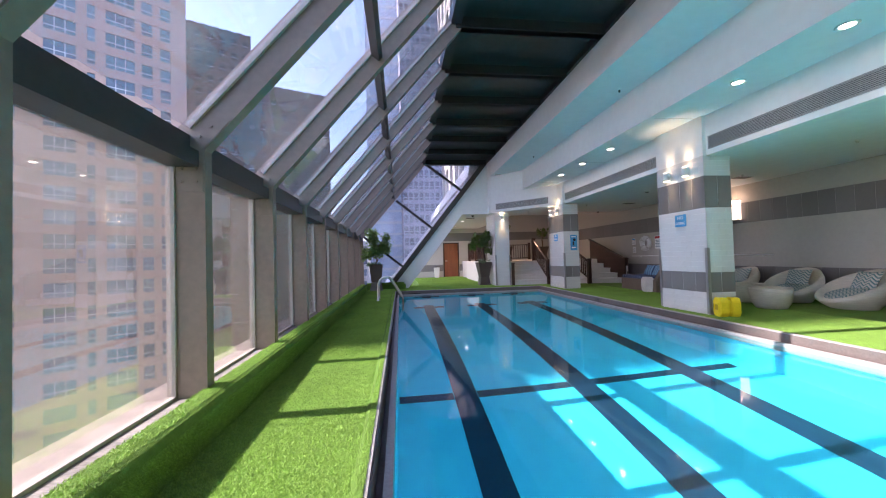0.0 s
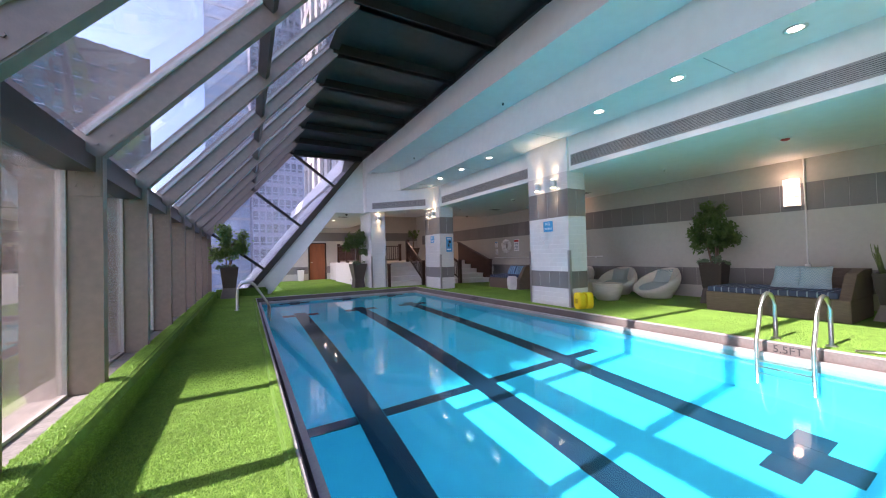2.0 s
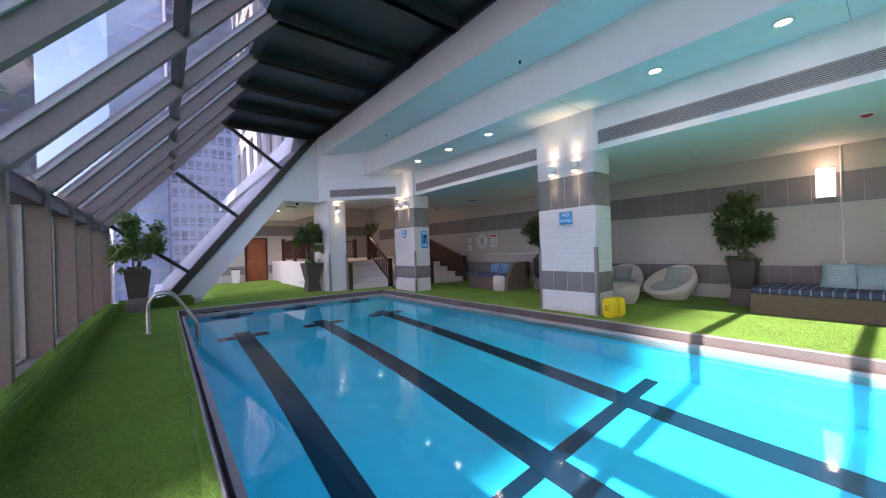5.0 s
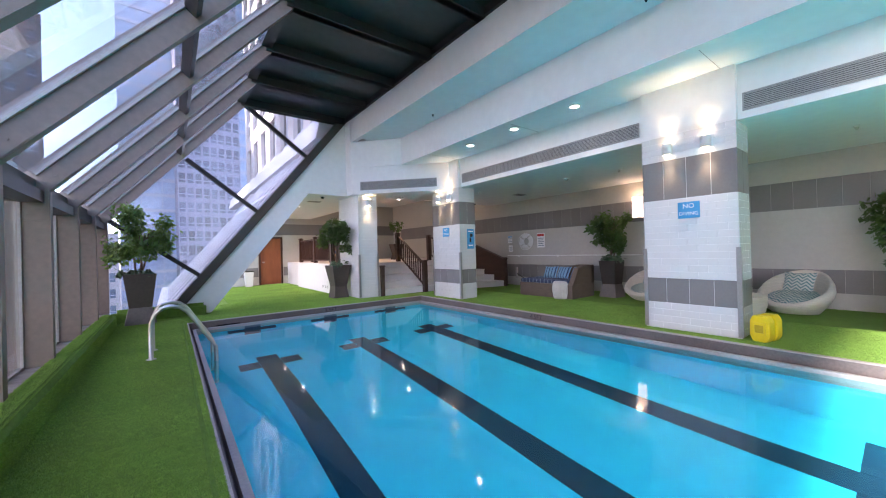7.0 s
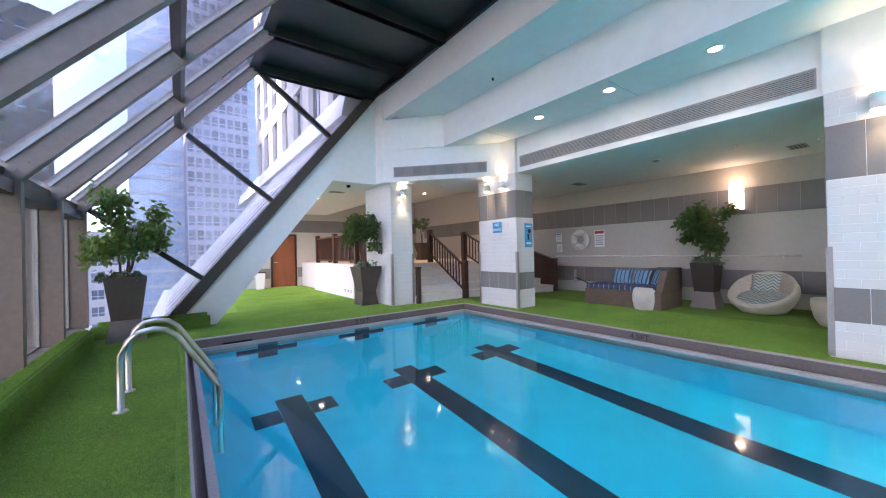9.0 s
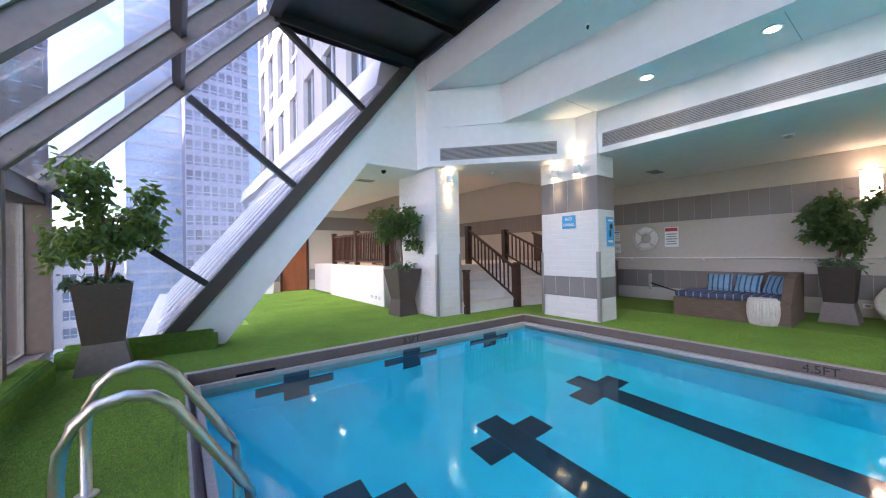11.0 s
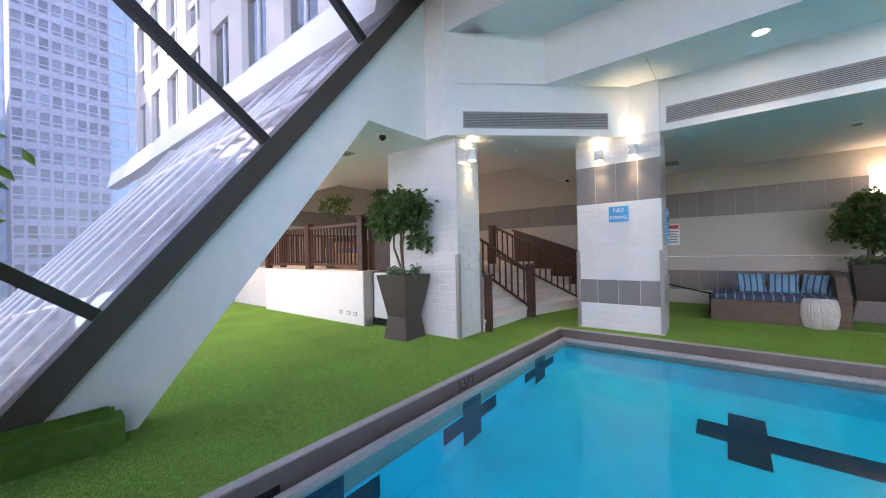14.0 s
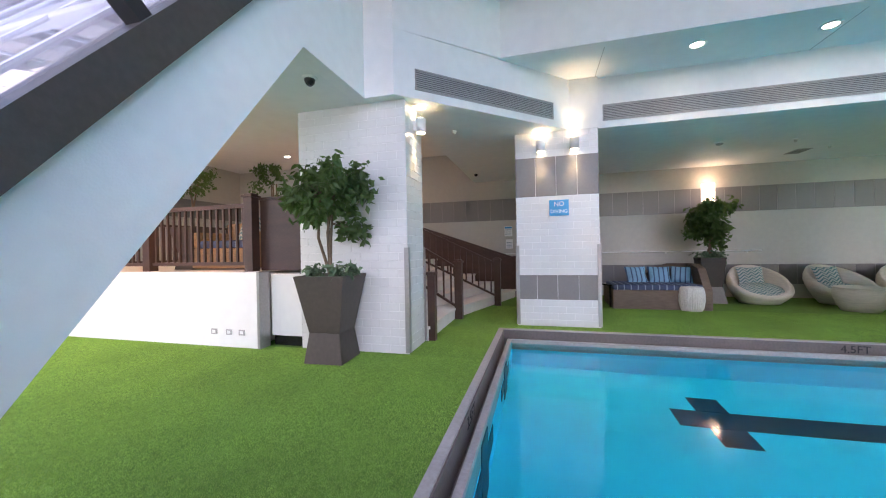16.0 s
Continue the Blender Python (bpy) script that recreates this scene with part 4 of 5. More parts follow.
wall_sign("safety_sign", 12.16, 1.31, 1.79, 0.30, M_RED, "white safety notice with red heading on the wall")
wall_sign("paper_notice", 13.52, 1.5, 1.76, 0.2, M_SIGNBLUE, "small blue-headed paper notice on the wall", 3)
wall_sign("paper_notice", 13.50, 1.18, 1.42, 0.18, None, "small grey paper notice on the wall", 4)
s = wall_sign("framed_notice", 1.62, 1.36, 1.78, 0.46, None, "framed white paper notice on the wall", 2)
fr = B()
for a in ((1.38, 1.35, 1.40, 1.79), (1.84, 1.35, 1.86, 1.79), (1.40, 1.35, 1.84, 1.37), (1.40, 1.77, 1.84, 1.79)):
    box(fr, X_BACK - 0.02, a[0], a[1], X_BACK - 0.0001, a[2], a[3])
part("picture_frame", fr, M_ALU, s)

buoy = root("life_ring", "white life ring hung on the back wall", "life ring", at=pose(X_BACK - 0.07, 12.72, 1.53))
bm = B()
N, n2 = 36, 12
rings = [[bm.verts.new(((0.078 * math.cos(2 * math.pi * k / n2)), (0.20 + 0.078 * math.sin(2 * math.pi * k / n2)) * math.cos(2 * math.pi * j / N), (0.20 + 0.078 * math.sin(2 * math.pi * k / n2)) * math.sin(2 * math.pi * j / N))) for k in range(n2)] for j in range(N)]
for j in range(N):
    for k in range(n2):
        f = bm.faces.new((rings[j][k], rings[j][(k + 1) % n2], rings[(j + 1) % N][(k + 1) % n2], rings[(j + 1) % N][k]))
        f.smooth = True
bmesh.ops.recalc_face_normals(bm, faces=bm.faces)
part("ring", bm, M_PLASTIC, buoy)
rope = [(-0.05 - 0.02 * math.sin(4 * a), 0.285 * math.cos(a), 0.285 * math.sin(a)) for a in [2 * math.pi * k / 40 for k in range(41)]]
part("rope", tube(B(), rope, 0.008, 6, False), M_SIGNWHITE, buoy, "white grab rope")
for k in range(4):
    a = math.pi / 4 + k * math.pi / 2
    part("strap", tube(B(), [(-0.012, 0.2 * math.cos(a) - 0.02 * math.sin(a), 0.2 * math.sin(a) + 0.02 * math.cos(a)), (-0.012, 0.2 * math.cos(a) + 0.02 * math.sin(a), 0.2 * math.sin(a) - 0.02 * math.cos(a))], 0.082, 12), M_CERAMIC, buoy, "pale grey strap")

# depth marks on the gutter face
FX = PX1 - 0.066
for text, y in (("5.5FT", 2.42), ("4.5FT", 9.17)):
    lettering(text, 0.125, M_INK, coping, Matrix.Translation((FX, y, -0.066)) @ FACE_X, "depth_mark")
lettering("3.5FT", 0.135, M_INK, coping, Matrix.Translation((2.43, PY1 - 0.066, -0.068)) @ FACE_Y, "depth_mark")
for x in (0.06,):
    part("drain_slot", box(B(), x, PY1 - 0.066, -0.16, x + 0.42, PY1 - 0.0625, -0.09), M_BLACK, coping, "dark overflow slot")

# ---- pool rails and ladder ----
def rail_path(foot, top_x, top_z, down_x, low_z):
    """A grab rail in the x-z plane: up from the deck, over a bend, slanting down and into the water."""
    s = 1 if down_x > foot else -1
    pts = [(foot, 0, 0.0), (foot, 0, top_z * 0.55), (foot + s * 0.01, 0, top_z * 0.72), (foot + s * 0.05, 0, top_z * 0.88), (foot + s * 0.12, 0, top_z * 0.97), (top_x, 0, top_z),
           (top_x + s * 0.09, 0, top_z * 0.97), (top_x + s * 0.17, 0, top_z * 0.87)]
    end = Vector((down_x - s * 0.03, 0, 0.10))
    a = Vector(pts[-1])
    pts += [tuple(a.lerp(end, k / 4)) for k in (1, 2, 3, 4)]
    pts += [(down_x - s * 0.006, 0, 0.05), (down_x, 0, -0.02), (down_x, 0, low_z)]
    return pts


for y in (10.62, 11.2):
    r = root("grab_rail", "polished steel grab rail bending into the pool", "grab rail", "grab rails by the pool ladder", pose(0, y, 0))
    part("tube", tube(B(), rail_path(-0.88, -0.66, 0.665, -0.17, -1.15), 0.026, 14), M_STEEL, r)
    part("floor_flange", lathe(B(), [(0.055, 0.0), (0.055, 0.008), (0.03, 0.018)], 16, Matrix.Translation((-0.88, 0, 0.0))), M_STEEL, r)

ladder = root("pool_ladder", "polished steel pool ladder with curved rails and treads", "ladder", at=pose(0, 0, 0))
LX = WX1 - 0.12
for y in (2.13, 2.64):
    part("rail", tube(B(), [(a, y, c) for a, b, c in rail_path(5.40, 5.20, 0.61, LX, -1.2)], 0.0225, 14), M_STEEL, ladder)
    part("floor_flange", lathe(B(), [(0.055, 0.0), (0.055, 0.008), (0.03, 0.018)], 16, Matrix.Translation((5.40, y, 0.0))), M_STEEL, ladder)
for z in (-0.30, -0.56, -0.82):
    part("tread", box(B(), LX - 0.035, 2.13, z - 0.012, LX + 0.035, 2.64, z + 0.012, 0.004), M_STEEL, ladder)
anchor = root("rope_anchor", "folded steel rope anchor lying on the turf", "anchor", at=pose(5.30, 1.78, 0.02, 0, 0, 25))
part("bar", tube(B(), [(0, -0.14, 0), (0, 0.14, 0)], 0.014, 8), M_STEEL, anchor)
part("loop", tube(B(), [(0.03, -0.1, 0.0), (0.05, -0.05, 0.0), (0.05, 0.05, 0.0), (0.03, 0.1, 0.0)], 0.009, 8), M_STEEL, anchor)

# ---- turf roll at the slanting wall ----
bm = B()
prism(bm, [(-1.62, 14.42), (-0.90, 14.445), (-0.06, 14.385), (-0.03, 14.40), (-0.02, 14.585), (-1.62, 14.59)], 0.0, 0.27, "z")
bmesh.ops.bevel(bm, geom=[e for e in bm.edges if e.verts[0].co.z > 0.2 and e.verts[1].co.z > 0.2], offset=0.075, segments=4, affect="EDGES")
thing("turf_block", bm, M_TURF, "low block wrapped in green artificial turf at the slanting wall", "turf block")

# ---- plants ----
def leaves(bm, centre, radius, count, size, rng, hollow=0.35, droop=0.5, gaps=()):
    """A crown of small folded leaves in clumps, with gaps and an uneven outline."""
    lobes = []
    while len(lobes) < 17:
        v = Vector((rng.gauss(0, 1), rng.gauss(0, 1), rng.gauss(0, 1))).normalized() * rng.uniform(0.45, 0.92)
        lobes.append((Vector((v.x * radius[0], v.y * radius[1], v.z * radius[2])), rng.uniform(0.26, 0.48)))
    clumps = []
    while len(clumps) < max(8, count // 22):
        c, r = rng.choice(lobes)
        v = Vector((rng.gauss(0, 1), rng.gauss(0, 1), rng.gauss(0, 1))).normalized() * rng.uniform(hollow, 1.0)
        p = c + Vector((v.x * radius[0], v.y * radius[1], v.z * radius[2] * 0.8)) * r
        clumps.append(p + Vector(centre))
    for _ in range(count):
        c = rng.choice(clumps) + Vector((rng.gauss(0, 0.045), rng.gauss(0, 0.045), rng.gauss(0, 0.05))) * (radius[0] / 0.5)
        d = Vector((rng.gauss(0, 1), rng.gauss(0, 1), rng.gauss(-droop - 0.35, 0.7))).normalized()
        side = d.cross(Vector((rng.gauss(0, 1), rng.gauss(0, 1), rng.gauss(0, 1)))).normalized()
        up = side.cross(d) * 0.18
        L = size * rng.uniform(0.7, 1.25)
        w = L * 0.27
        a, tip = bm.verts.new(c), bm.verts.new(c + d * L - up * L * 0.3)
        l, r = bm.verts.new(c + d * L * 0.45 + side * w + up * w), bm.verts.new(c + d * L * 0.45 - side * w + up * w)
        bm.faces.new((a, l, tip))
        bm.faces.new((a, tip, r))
    return clumps


def planter(name, label, at, rim=0.62, height=0.95, waist=0.36, waist_z=0.33, base=0.47, base_mat=None, pot_mat=None):
    p = root(name, label, "potted plant", at=at)
    part("plinth", frustum(B(), base, waist, 0, waist_z, 0.006), base_mat or M_POT, p, "flared square plinth")
    pot = B()
    w0, w1, z0, z1 = waist / 2, rim / 2, waist_z, height
    a = [[pot.verts.new((sx * w, sy * w, z)) for sx, sy in ((-1, -1), (1, -1), (1, 1), (-1, 1))] for w, z in ((w0, z0), (w1, z1), (w1 - 0.03, z1), (w1 - 0.05, z1 - 0.06))]
    pot.faces.new(a[0][::-1])
    pot.faces.new(a[3])
    for lo, hi in zip(a, a[1:]):
        for k in range(4):
            pot.faces.new((lo[k], lo[(k + 1) % 4], hi[(k + 1) % 4], hi[k]))
    bmesh.ops.recalc_face_normals(pot, faces=pot.faces)
    part("pot", pot, pot_mat or M_POT, p, "dark brown tapered square pot")
    part("soil", box(B(), -w1 + 0.06, -w1 + 0.06, z1 - 0.07, w1 - 0.06, w1 - 0.06, z1 - 0.045), M_SOIL, p)
    return p


def ficus(label, at, seed, centre, radius, count, pot=None, size=0.075, leaf=None):
    rng = random.Random(seed)
    p = planter("potted_ficus", label, at, **(pot or {}))
    rim_z = (pot or {}).get("height", 0.95)
    crown = B()
    clumps = leaves(crown, centre, radius, count, size, rng)
    trunk = B()
    tops = []
    for k in range(4):
        a = Vector((rng.uniform(-0.06, 0.06), rng.uniform(-0.06, 0.06), rim_z - 0.06))
        b = Vector((centre[0] + rng.uniform(-0.13, 0.13), centre[1] + rng.uniform(-0.13, 0.13), centre[2] + rng.uniform(-0.1, 0.25)))
        mid = a.lerp(b, 0.5) + Vector((rng.uniform(-0.06, 0.06), rng.uniform(-0.06, 0.06), 0))
        tube(trunk, [a, a.lerp(mid, 0.5) + Vector((0.015, 0.01, 0)), mid, mid.lerp(b, 0.5), b], [0.021, 0.018, 0.016, 0.012, 0.008], 7)
        tops += [mid.lerp(b, 0.3), mid.lerp(b, 0.6), b]
    part("trunk", trunk, M_BARK, p, "several thin brown stems")
    twigs = B()
    for c in clumps[:46]:
        t0 = min(tops, key=lambda q: (q - c).length)
        tube(twigs, [t0, t0.lerp(c, 0.5) + Vector((0, 0, 0.03)), c], [0.006, 0.004, 0.0025], 4, False)
    part("branch", twigs, M_BARK, p)
    part("crown", crown, leaf or M_LEAFSHADE, p, "dense green small leaves")
    under = B()
    leaves(under, (0, 0, rim_z + 0.03), (0.33, 0.33, 0.07), 260, 0.085, rng, 0.2, 0.3)
    part("groundcover", under, M_LEAF2, p, "pale green trailing leaves over the pot rim")
    return p


ficus("tall loose ficus tree in a dark brown planter by the windows", pose(-1.16, 14.18, 0, 0, 0, 4), 3, (0.02, 0, 1.82), (0.62, 0.60, 0.70), 2100, {"rim": 0.52, "height": 1.0, "base": 0.50, "base_mat": M_POTBASE}, 0.105, M_LEAF)
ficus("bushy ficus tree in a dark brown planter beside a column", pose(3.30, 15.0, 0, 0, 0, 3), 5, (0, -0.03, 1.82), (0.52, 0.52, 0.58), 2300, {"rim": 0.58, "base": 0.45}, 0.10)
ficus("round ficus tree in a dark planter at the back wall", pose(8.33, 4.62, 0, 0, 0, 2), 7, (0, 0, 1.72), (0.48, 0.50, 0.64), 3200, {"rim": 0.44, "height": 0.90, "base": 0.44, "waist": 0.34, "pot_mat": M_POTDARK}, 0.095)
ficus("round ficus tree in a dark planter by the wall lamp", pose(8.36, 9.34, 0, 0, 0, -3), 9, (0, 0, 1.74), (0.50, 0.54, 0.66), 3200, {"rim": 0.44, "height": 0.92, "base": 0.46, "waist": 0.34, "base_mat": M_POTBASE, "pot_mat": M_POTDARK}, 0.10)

snake = planter("potted_snake_plant", "snake plant in a dark planter on a pale grey plinth", pose(8.12, 2.08, 0, 0, 0, 3), rim=0.44, height=0.74, waist=0.30, waist_z=0.25, base=0.44, base_mat=M_POTBASE, pot_mat=M_POTDARK)
rng = random.Random(4)
for k in range(20):
    bm = B()
    a = Vector((rng.uniform(-0.13, 0.13), rng.uniform(-0.13, 0.13), 0.69))
    lean = Vector((rng.uniform(-0.12, 0.12), rng.uniform(-0.16, 0.16), rng.uniform(0.3, 0.56)))
    side = Vector((rng.gauss(0, 1), rng.gauss(0, 1), 0)).normalized()
    prev = None
    for j, (f, w) in enumerate(((0, 0.018), (0.3, 0.028), (0.65, 0.026), (0.9, 0.012), (1.0, 0.001))):
        c = a + lean * f + side.cross(Vector((0, 0, 1))) * 0.03 * math.sin(3 * f)
        row = [bm.verts.new(c - side * w), bm.verts.new(c + side.cross(Vector((0, 0, 1))) * 0.008), bm.verts.new(c + side * w)]
        if prev:
            bm.faces.new((prev[0], prev[1], row[1], row[0]))
            bm.faces.new((prev[1], prev[2], row[2], row[1]))
        prev = row
    part("leaf", bm, M_SNAKE, snake)


def hanging_foliage(label, at, seed, radius, count):
    rng2 = random.Random(seed)
    p = planter("potted_ficus", label, at, rim=0.5, height=0.7, waist=0.3, waist_z=0.25, base=0.4)
    tr = B()
    for k in range(3):
        tube(tr, [(0, 0, 0.6), (rng2.uniform(-0.05, 0.05), rng2.uniform(-0.05, 0.05), 1.0), (rng2.uniform(-0.1, 0.1), rng2.uniform(-0.1, 0.1), 1.45)], [0.018, 0.015, 0.01], 6)
    part("trunk", tr, M_BARK, p)
    cr = B()
    leaves(cr, (0, 0, 1.5), radius, count, 0.075, rng2)
    part("crown", cr, M_LEAFSHADE, p, "dense dark green leaves")


hanging_foliage("ficus tree in a dark planter on the deck behind the railing", pose(4.5, 18.4, 0.95), 11, (0.42, 0.42, 0.38), 650)
hanging_foliage("ficus tree in a dark planter at the head of the stairs", pose(7.6, 19.0, 0.95), 12, (0.4, 0.4, 0.45), 650)
hanging_foliage("ficus tree in a dark planter near the deck corner", pose(5.0, 17.2, 0.95), 13, (0.35, 0.35, 0.35), 500)

# ---- furniture ----
def pillow(bm, w, h, t, m):
    """A soft square cushion with pinched corners, centred, thickness along z."""
    n = 8
    for s in (1, -1):
        grid = []
        for i in range(n + 1):
            row = []
            for j in range(n + 1):
                u, v = 2 * i / n - 1, 2 * j / n - 1
                pinch = 1 - 0.09 * (1 - abs(u)) * abs(v) ** 2 - 0.0
                pinch2 = 1 - 0.09 * (1 - abs(v)) * abs(u) ** 2
                z = s * t / 2 * ((1 - u ** 4) * (1 - v ** 4)) ** 0.45
                row.append(bm.verts.new(m @ Vector((u * w / 2 * pinch2, v * h / 2 * pinch, z))))
            grid.append(row)
        for i in range(n):
            for j in range(n):
                q = (grid[i][j], grid[i + 1][j], grid[i + 1][j + 1], grid[i][j + 1])
                f = bm.faces.new(q if s > 0 else q[::-1])
                f.smooth = True
    return bm


def cushion_thing(name, label, w, h, t, m, mat, group=""):
    ob = thing(name, pillow(B(), w, h, t, Matrix.Identity(4)), mat, label, "cushion", group)
    ob.matrix_basis = m
    return ob


def egg_chair(label, at):
    """A round wicker lounge chair, tilted towards -x, with a low front rim and a high back."""
    c = root("wicker_lounge_chair", label, "chair", "round wicker chairs", at)
    bm = B()
    seg, R = 40, 0.52
    def rim(a):
        return 0.47 - 0.27 * math.cos(a)
    prof = []
    for k in range(8):
        f = k / 7
        prof.append(("o", f))
    rings = []
    for kind_, f in prof:
        row = []
        for j in range(seg):
            a = 2 * math.pi * j / seg           # a = 0 looks to the front
            h = rim(a)
            r = R * (0.62 + 0.38 * math.sin(f * math.pi * 0.58) / math.sin(0.58 * math.pi) * 1.0) * (1.0 if f < 0.8 else 1.0 - 0.10 * (f - 0.8) / 0.2)
            back = 0.10 * f * (1 - math.cos(a)) / 2
            row.append(bm.verts.new((-(r + back) * math.cos(a) * 1.0, r * math.sin(a), h * f)))
        rings.append(row)
    for f, rr in ((0.985, 0.86), (0.9, 0.80), (0.55, 0.72)):
        row = []
        for j in range(seg):
            a = 2 * math.pi * j / seg
            h = rim(a)
            back = 0.10 * f * (1 - math.cos(a)) / 2
            z = h * f if f > 0.6 else 0.22
            row.append(bm.verts.new((-(R * rr + back) * math.cos(a), R * rr * math.sin(a), z)))
        rings.append(row)
    for p, q in zip(rings, rings[1:]):
        for j in range(seg):
            f = bm.faces.new((p[j], p[(j + 1) % seg], q[(j + 1) % seg], q[j]))
            f.smooth = True
    bm.faces.new(rings[0][::-1])
    bm.faces.new(rings[-1])
    bmesh.ops.recalc_face_normals(bm, faces=bm.faces)
    part("shell", bm, M_WICKER, c, "pale woven wicker shell")
    part("seat_cushion", lathe(B(), [(0.30, 0.22), (0.355, 0.24), (0.37, 0.28), (0.35, 0.315), (0.27, 0.335), (0.1, 0.345)], 32, Matrix.Translation((0.02, 0, 0.0)) @ Matrix.Rotation(radians(-17), 4, "Y")), M_PRINT, c, "grey-green printed seat cushion")
    return c


for k, (x, y, rz) in enumerate(((8.42, 5.97, -12), (8.45, 7.10, 6), (8.40, 8.47, -4))):
    at = pose(x, y, 0, 0, 0, rz)
    egg_chair("round pale wicker lounge chair with a printed seat cushion", at)
    cushion_thing("throw_pillow", "grey-green patterned throw pillow leaning in a wicker chair", 0.46, 0.46, 0.14, at @ pose(0.26, 0.03, 0.50, 0, -62, 0), M_PRINT, "patterned pillows")

tbl = root("wicker_side_table", "round pale wicker drum table", "side table", at=pose(7.62, 7.38, 0))
part("body", lathe(B(), [(0.24, 0.0), (0.30, 0.10), (0.335, 0.24), (0.345, 0.35), (0.335, 0.385)], 32), M_WICKER, tbl)
part("tabletop", lathe(B(), [(0.34, 0.386), (0.345, 0.40), (0.33, 0.412)], 32), M_WICKER, tbl)

copy_thing(tbl, pose(7.18, 6.45, 0))

stool = root("ceramic_stool", "pale ribbed ceramic drum stool", "stool", at=pose(7.24, 10.08, 0))
bm = B()
seg = 72
rings = []
for r, z in ((0.17, 0.0), (0.195, 0.05), (0.215, 0.18), (0.215, 0.30), (0.195, 0.40), (0.18, 0.425)):
    rings.append([bm.verts.new(((r + 0.005 * math.cos(j * math.pi)) * math.cos(2 * math.pi * j / seg), (r + 0.005 * math.cos(j * math.pi)) * math.sin(2 * math.pi * j / seg), z)) for j in range(seg)])
for p, q in zip(rings, rings[1:]):
    for j in range(seg):
        bm.faces.new((p[j], p[(j + 1) % seg], q[(j + 1) % seg], q[j]))
bm.faces.new(rings[0][::-1])
part("body", bm, M_CERAMIC, stool, "ribbed side")
part("seat", lathe(B(), [(0.18, 0.4252), (0.175, 0.435), (0.1, 0.442)], 32), M_CERAMIC, stool)


def daybed(label, at, length, depth, arm_h, seat_h=0.36, cloth=None):
    """A low wicker daybed along y from 0 to length; the front looks to -x, the raised end is at y = 0."""
    d = root("wicker_daybed", label, "daybed", at=at)
    part("base", box(B(), 0, 0, 0.0, depth, length, seat_h, 0.025), M_BROWNWICKER, d, "brown woven wicker base")
    part("end_arm", prism(B(), [(0.02, seat_h), (depth, seat_h), (depth, arm_h), (depth * 0.62, arm_h), (depth * 0.30, arm_h * 0.92), (0.10, seat_h + 0.10)], 0.0, 0.13, "y"), M_BROWNWICKER, d, "rounded wicker end arm")
    part("backrest", prism(B(), [(0.0, seat_h), (length * 0.62, seat_h), (length * 0.60, seat_h + 0.12), (length * 0.45, arm_h - 0.08), (length * 0.25, arm_h), (0.0, arm_h)], depth - 0.12, depth, "x"), M_BROWNWICKER, d, "curved wicker back")
    part("seat_cushion", box(B(), 0.02, 0.14, seat_h, depth - 0.13, length - 0.02, seat_h + 0.10, 0.03), cloth or M_NAVY, d, "navy seat cushion with pale stripes")
    return d


daybed("brown wicker daybed with a navy striped cushion", pose(7.30, 2.38, 0, 0, 0, 0), 1.95, 1.15, 0.80)
for x, y, rz in ((8.02, 2.95, 8), (8.05, 3.34, -4)):
    cushion_thing("throw_pillow", "pale blue patterned throw pillow on the daybed", 0.50, 0.42, 0.15, pose(x, y, 0.63, 0, -58, rz), M_PALEBLUE, "pale blue pillows")
daybed("brown wicker sofa with a dark striped cushion at the back wall", pose(7.20, 9.74, 0, 0, 0, 0), 1.66, 1.0, 0.82)
for y, rz in ((10.02, -24), (10.42, -6), (10.84, 6)):
    cushion_thing("throw_pillow", "blue striped throw pillow on the wicker sofa", 0.38, 0.40, 0.14, pose(7.86, y, 0.60, 0, -60, rz), M_BLUESTRIPE, "blue striped pillows")

hoist = root("towel_bar", "dark bar with a grey handle reaching from the sofa", "bar", at=pose(0, 0, 0))
part("arm", tube(B(), [(7.42, 11.38, 0.42), (7.9, 12.1, 0.52)], 0.014, 8), M_BLACK, hoist)
part("post", tube(B(), [(7.42, 11.41, 0.0), (7.42, 11.41, 0.43)], 0.014, 8), M_BLACK, hoist)
part("handle", box(B(), 7.88, 12.08, 0.38, 7.92, 12.14, 0.72, 0.006), M_GRILLE, hoist, "grey handle")

# yellow float box by the column
ybox = root("yellow_float_box", "bright yellow plastic float box on the turf by a column", "float", at=pose(5.57, 5.83, 0, 0, 0, -12) @ Matrix.Diagonal((0.98, 0.70, 1.0, 1.0)))
for k, x in enumerate((-0.10, 0.10)):
    bm = B()
    poly = [(-0.15, 0.07), (-0.10, 0.0), (0.10, 0.0), (0.15, 0.07), (0.15, 0.27), (0.10, 0.34), (-0.10, 0.34), (-0.15, 0.27)]
    prism(bm, poly, x - 0.075, x + 0.075, "x")
    bmesh.ops.bevel(bm, geom=list(bm.edges), offset=0.012, segments=2, affect="EDGES")
    part("shell", bm, M_YELLOW, ybox)
    for sgn in (-1, 1):
        rim = B()
        for y0, z0, y1, z1 in ((-0.10, 0.09, -0.07, 0.25), (0.07, 0.09, 0.10, 0.25), (-0.07, 0.22, 0.07, 0.25), (-0.07, 0.09, 0.07, 0.12)):
            box(rim, x + sgn * 0.074, y0, z0, x + sgn * 0.09, y1, z1, 0.004)
        part("grip_rim", rim, M_YELLOW, ybox, "raised rim round the grip")
        # flat plate in darker yellow: the recess shade is in its colour
        part("grip_recess", box(B(), x + sgn * 0.074, -0.07, 0.12, x + sgn * 0.077, 0.07, 0.22), M_YELLOWSHADE, ybox, "shaded ochre grip recess")
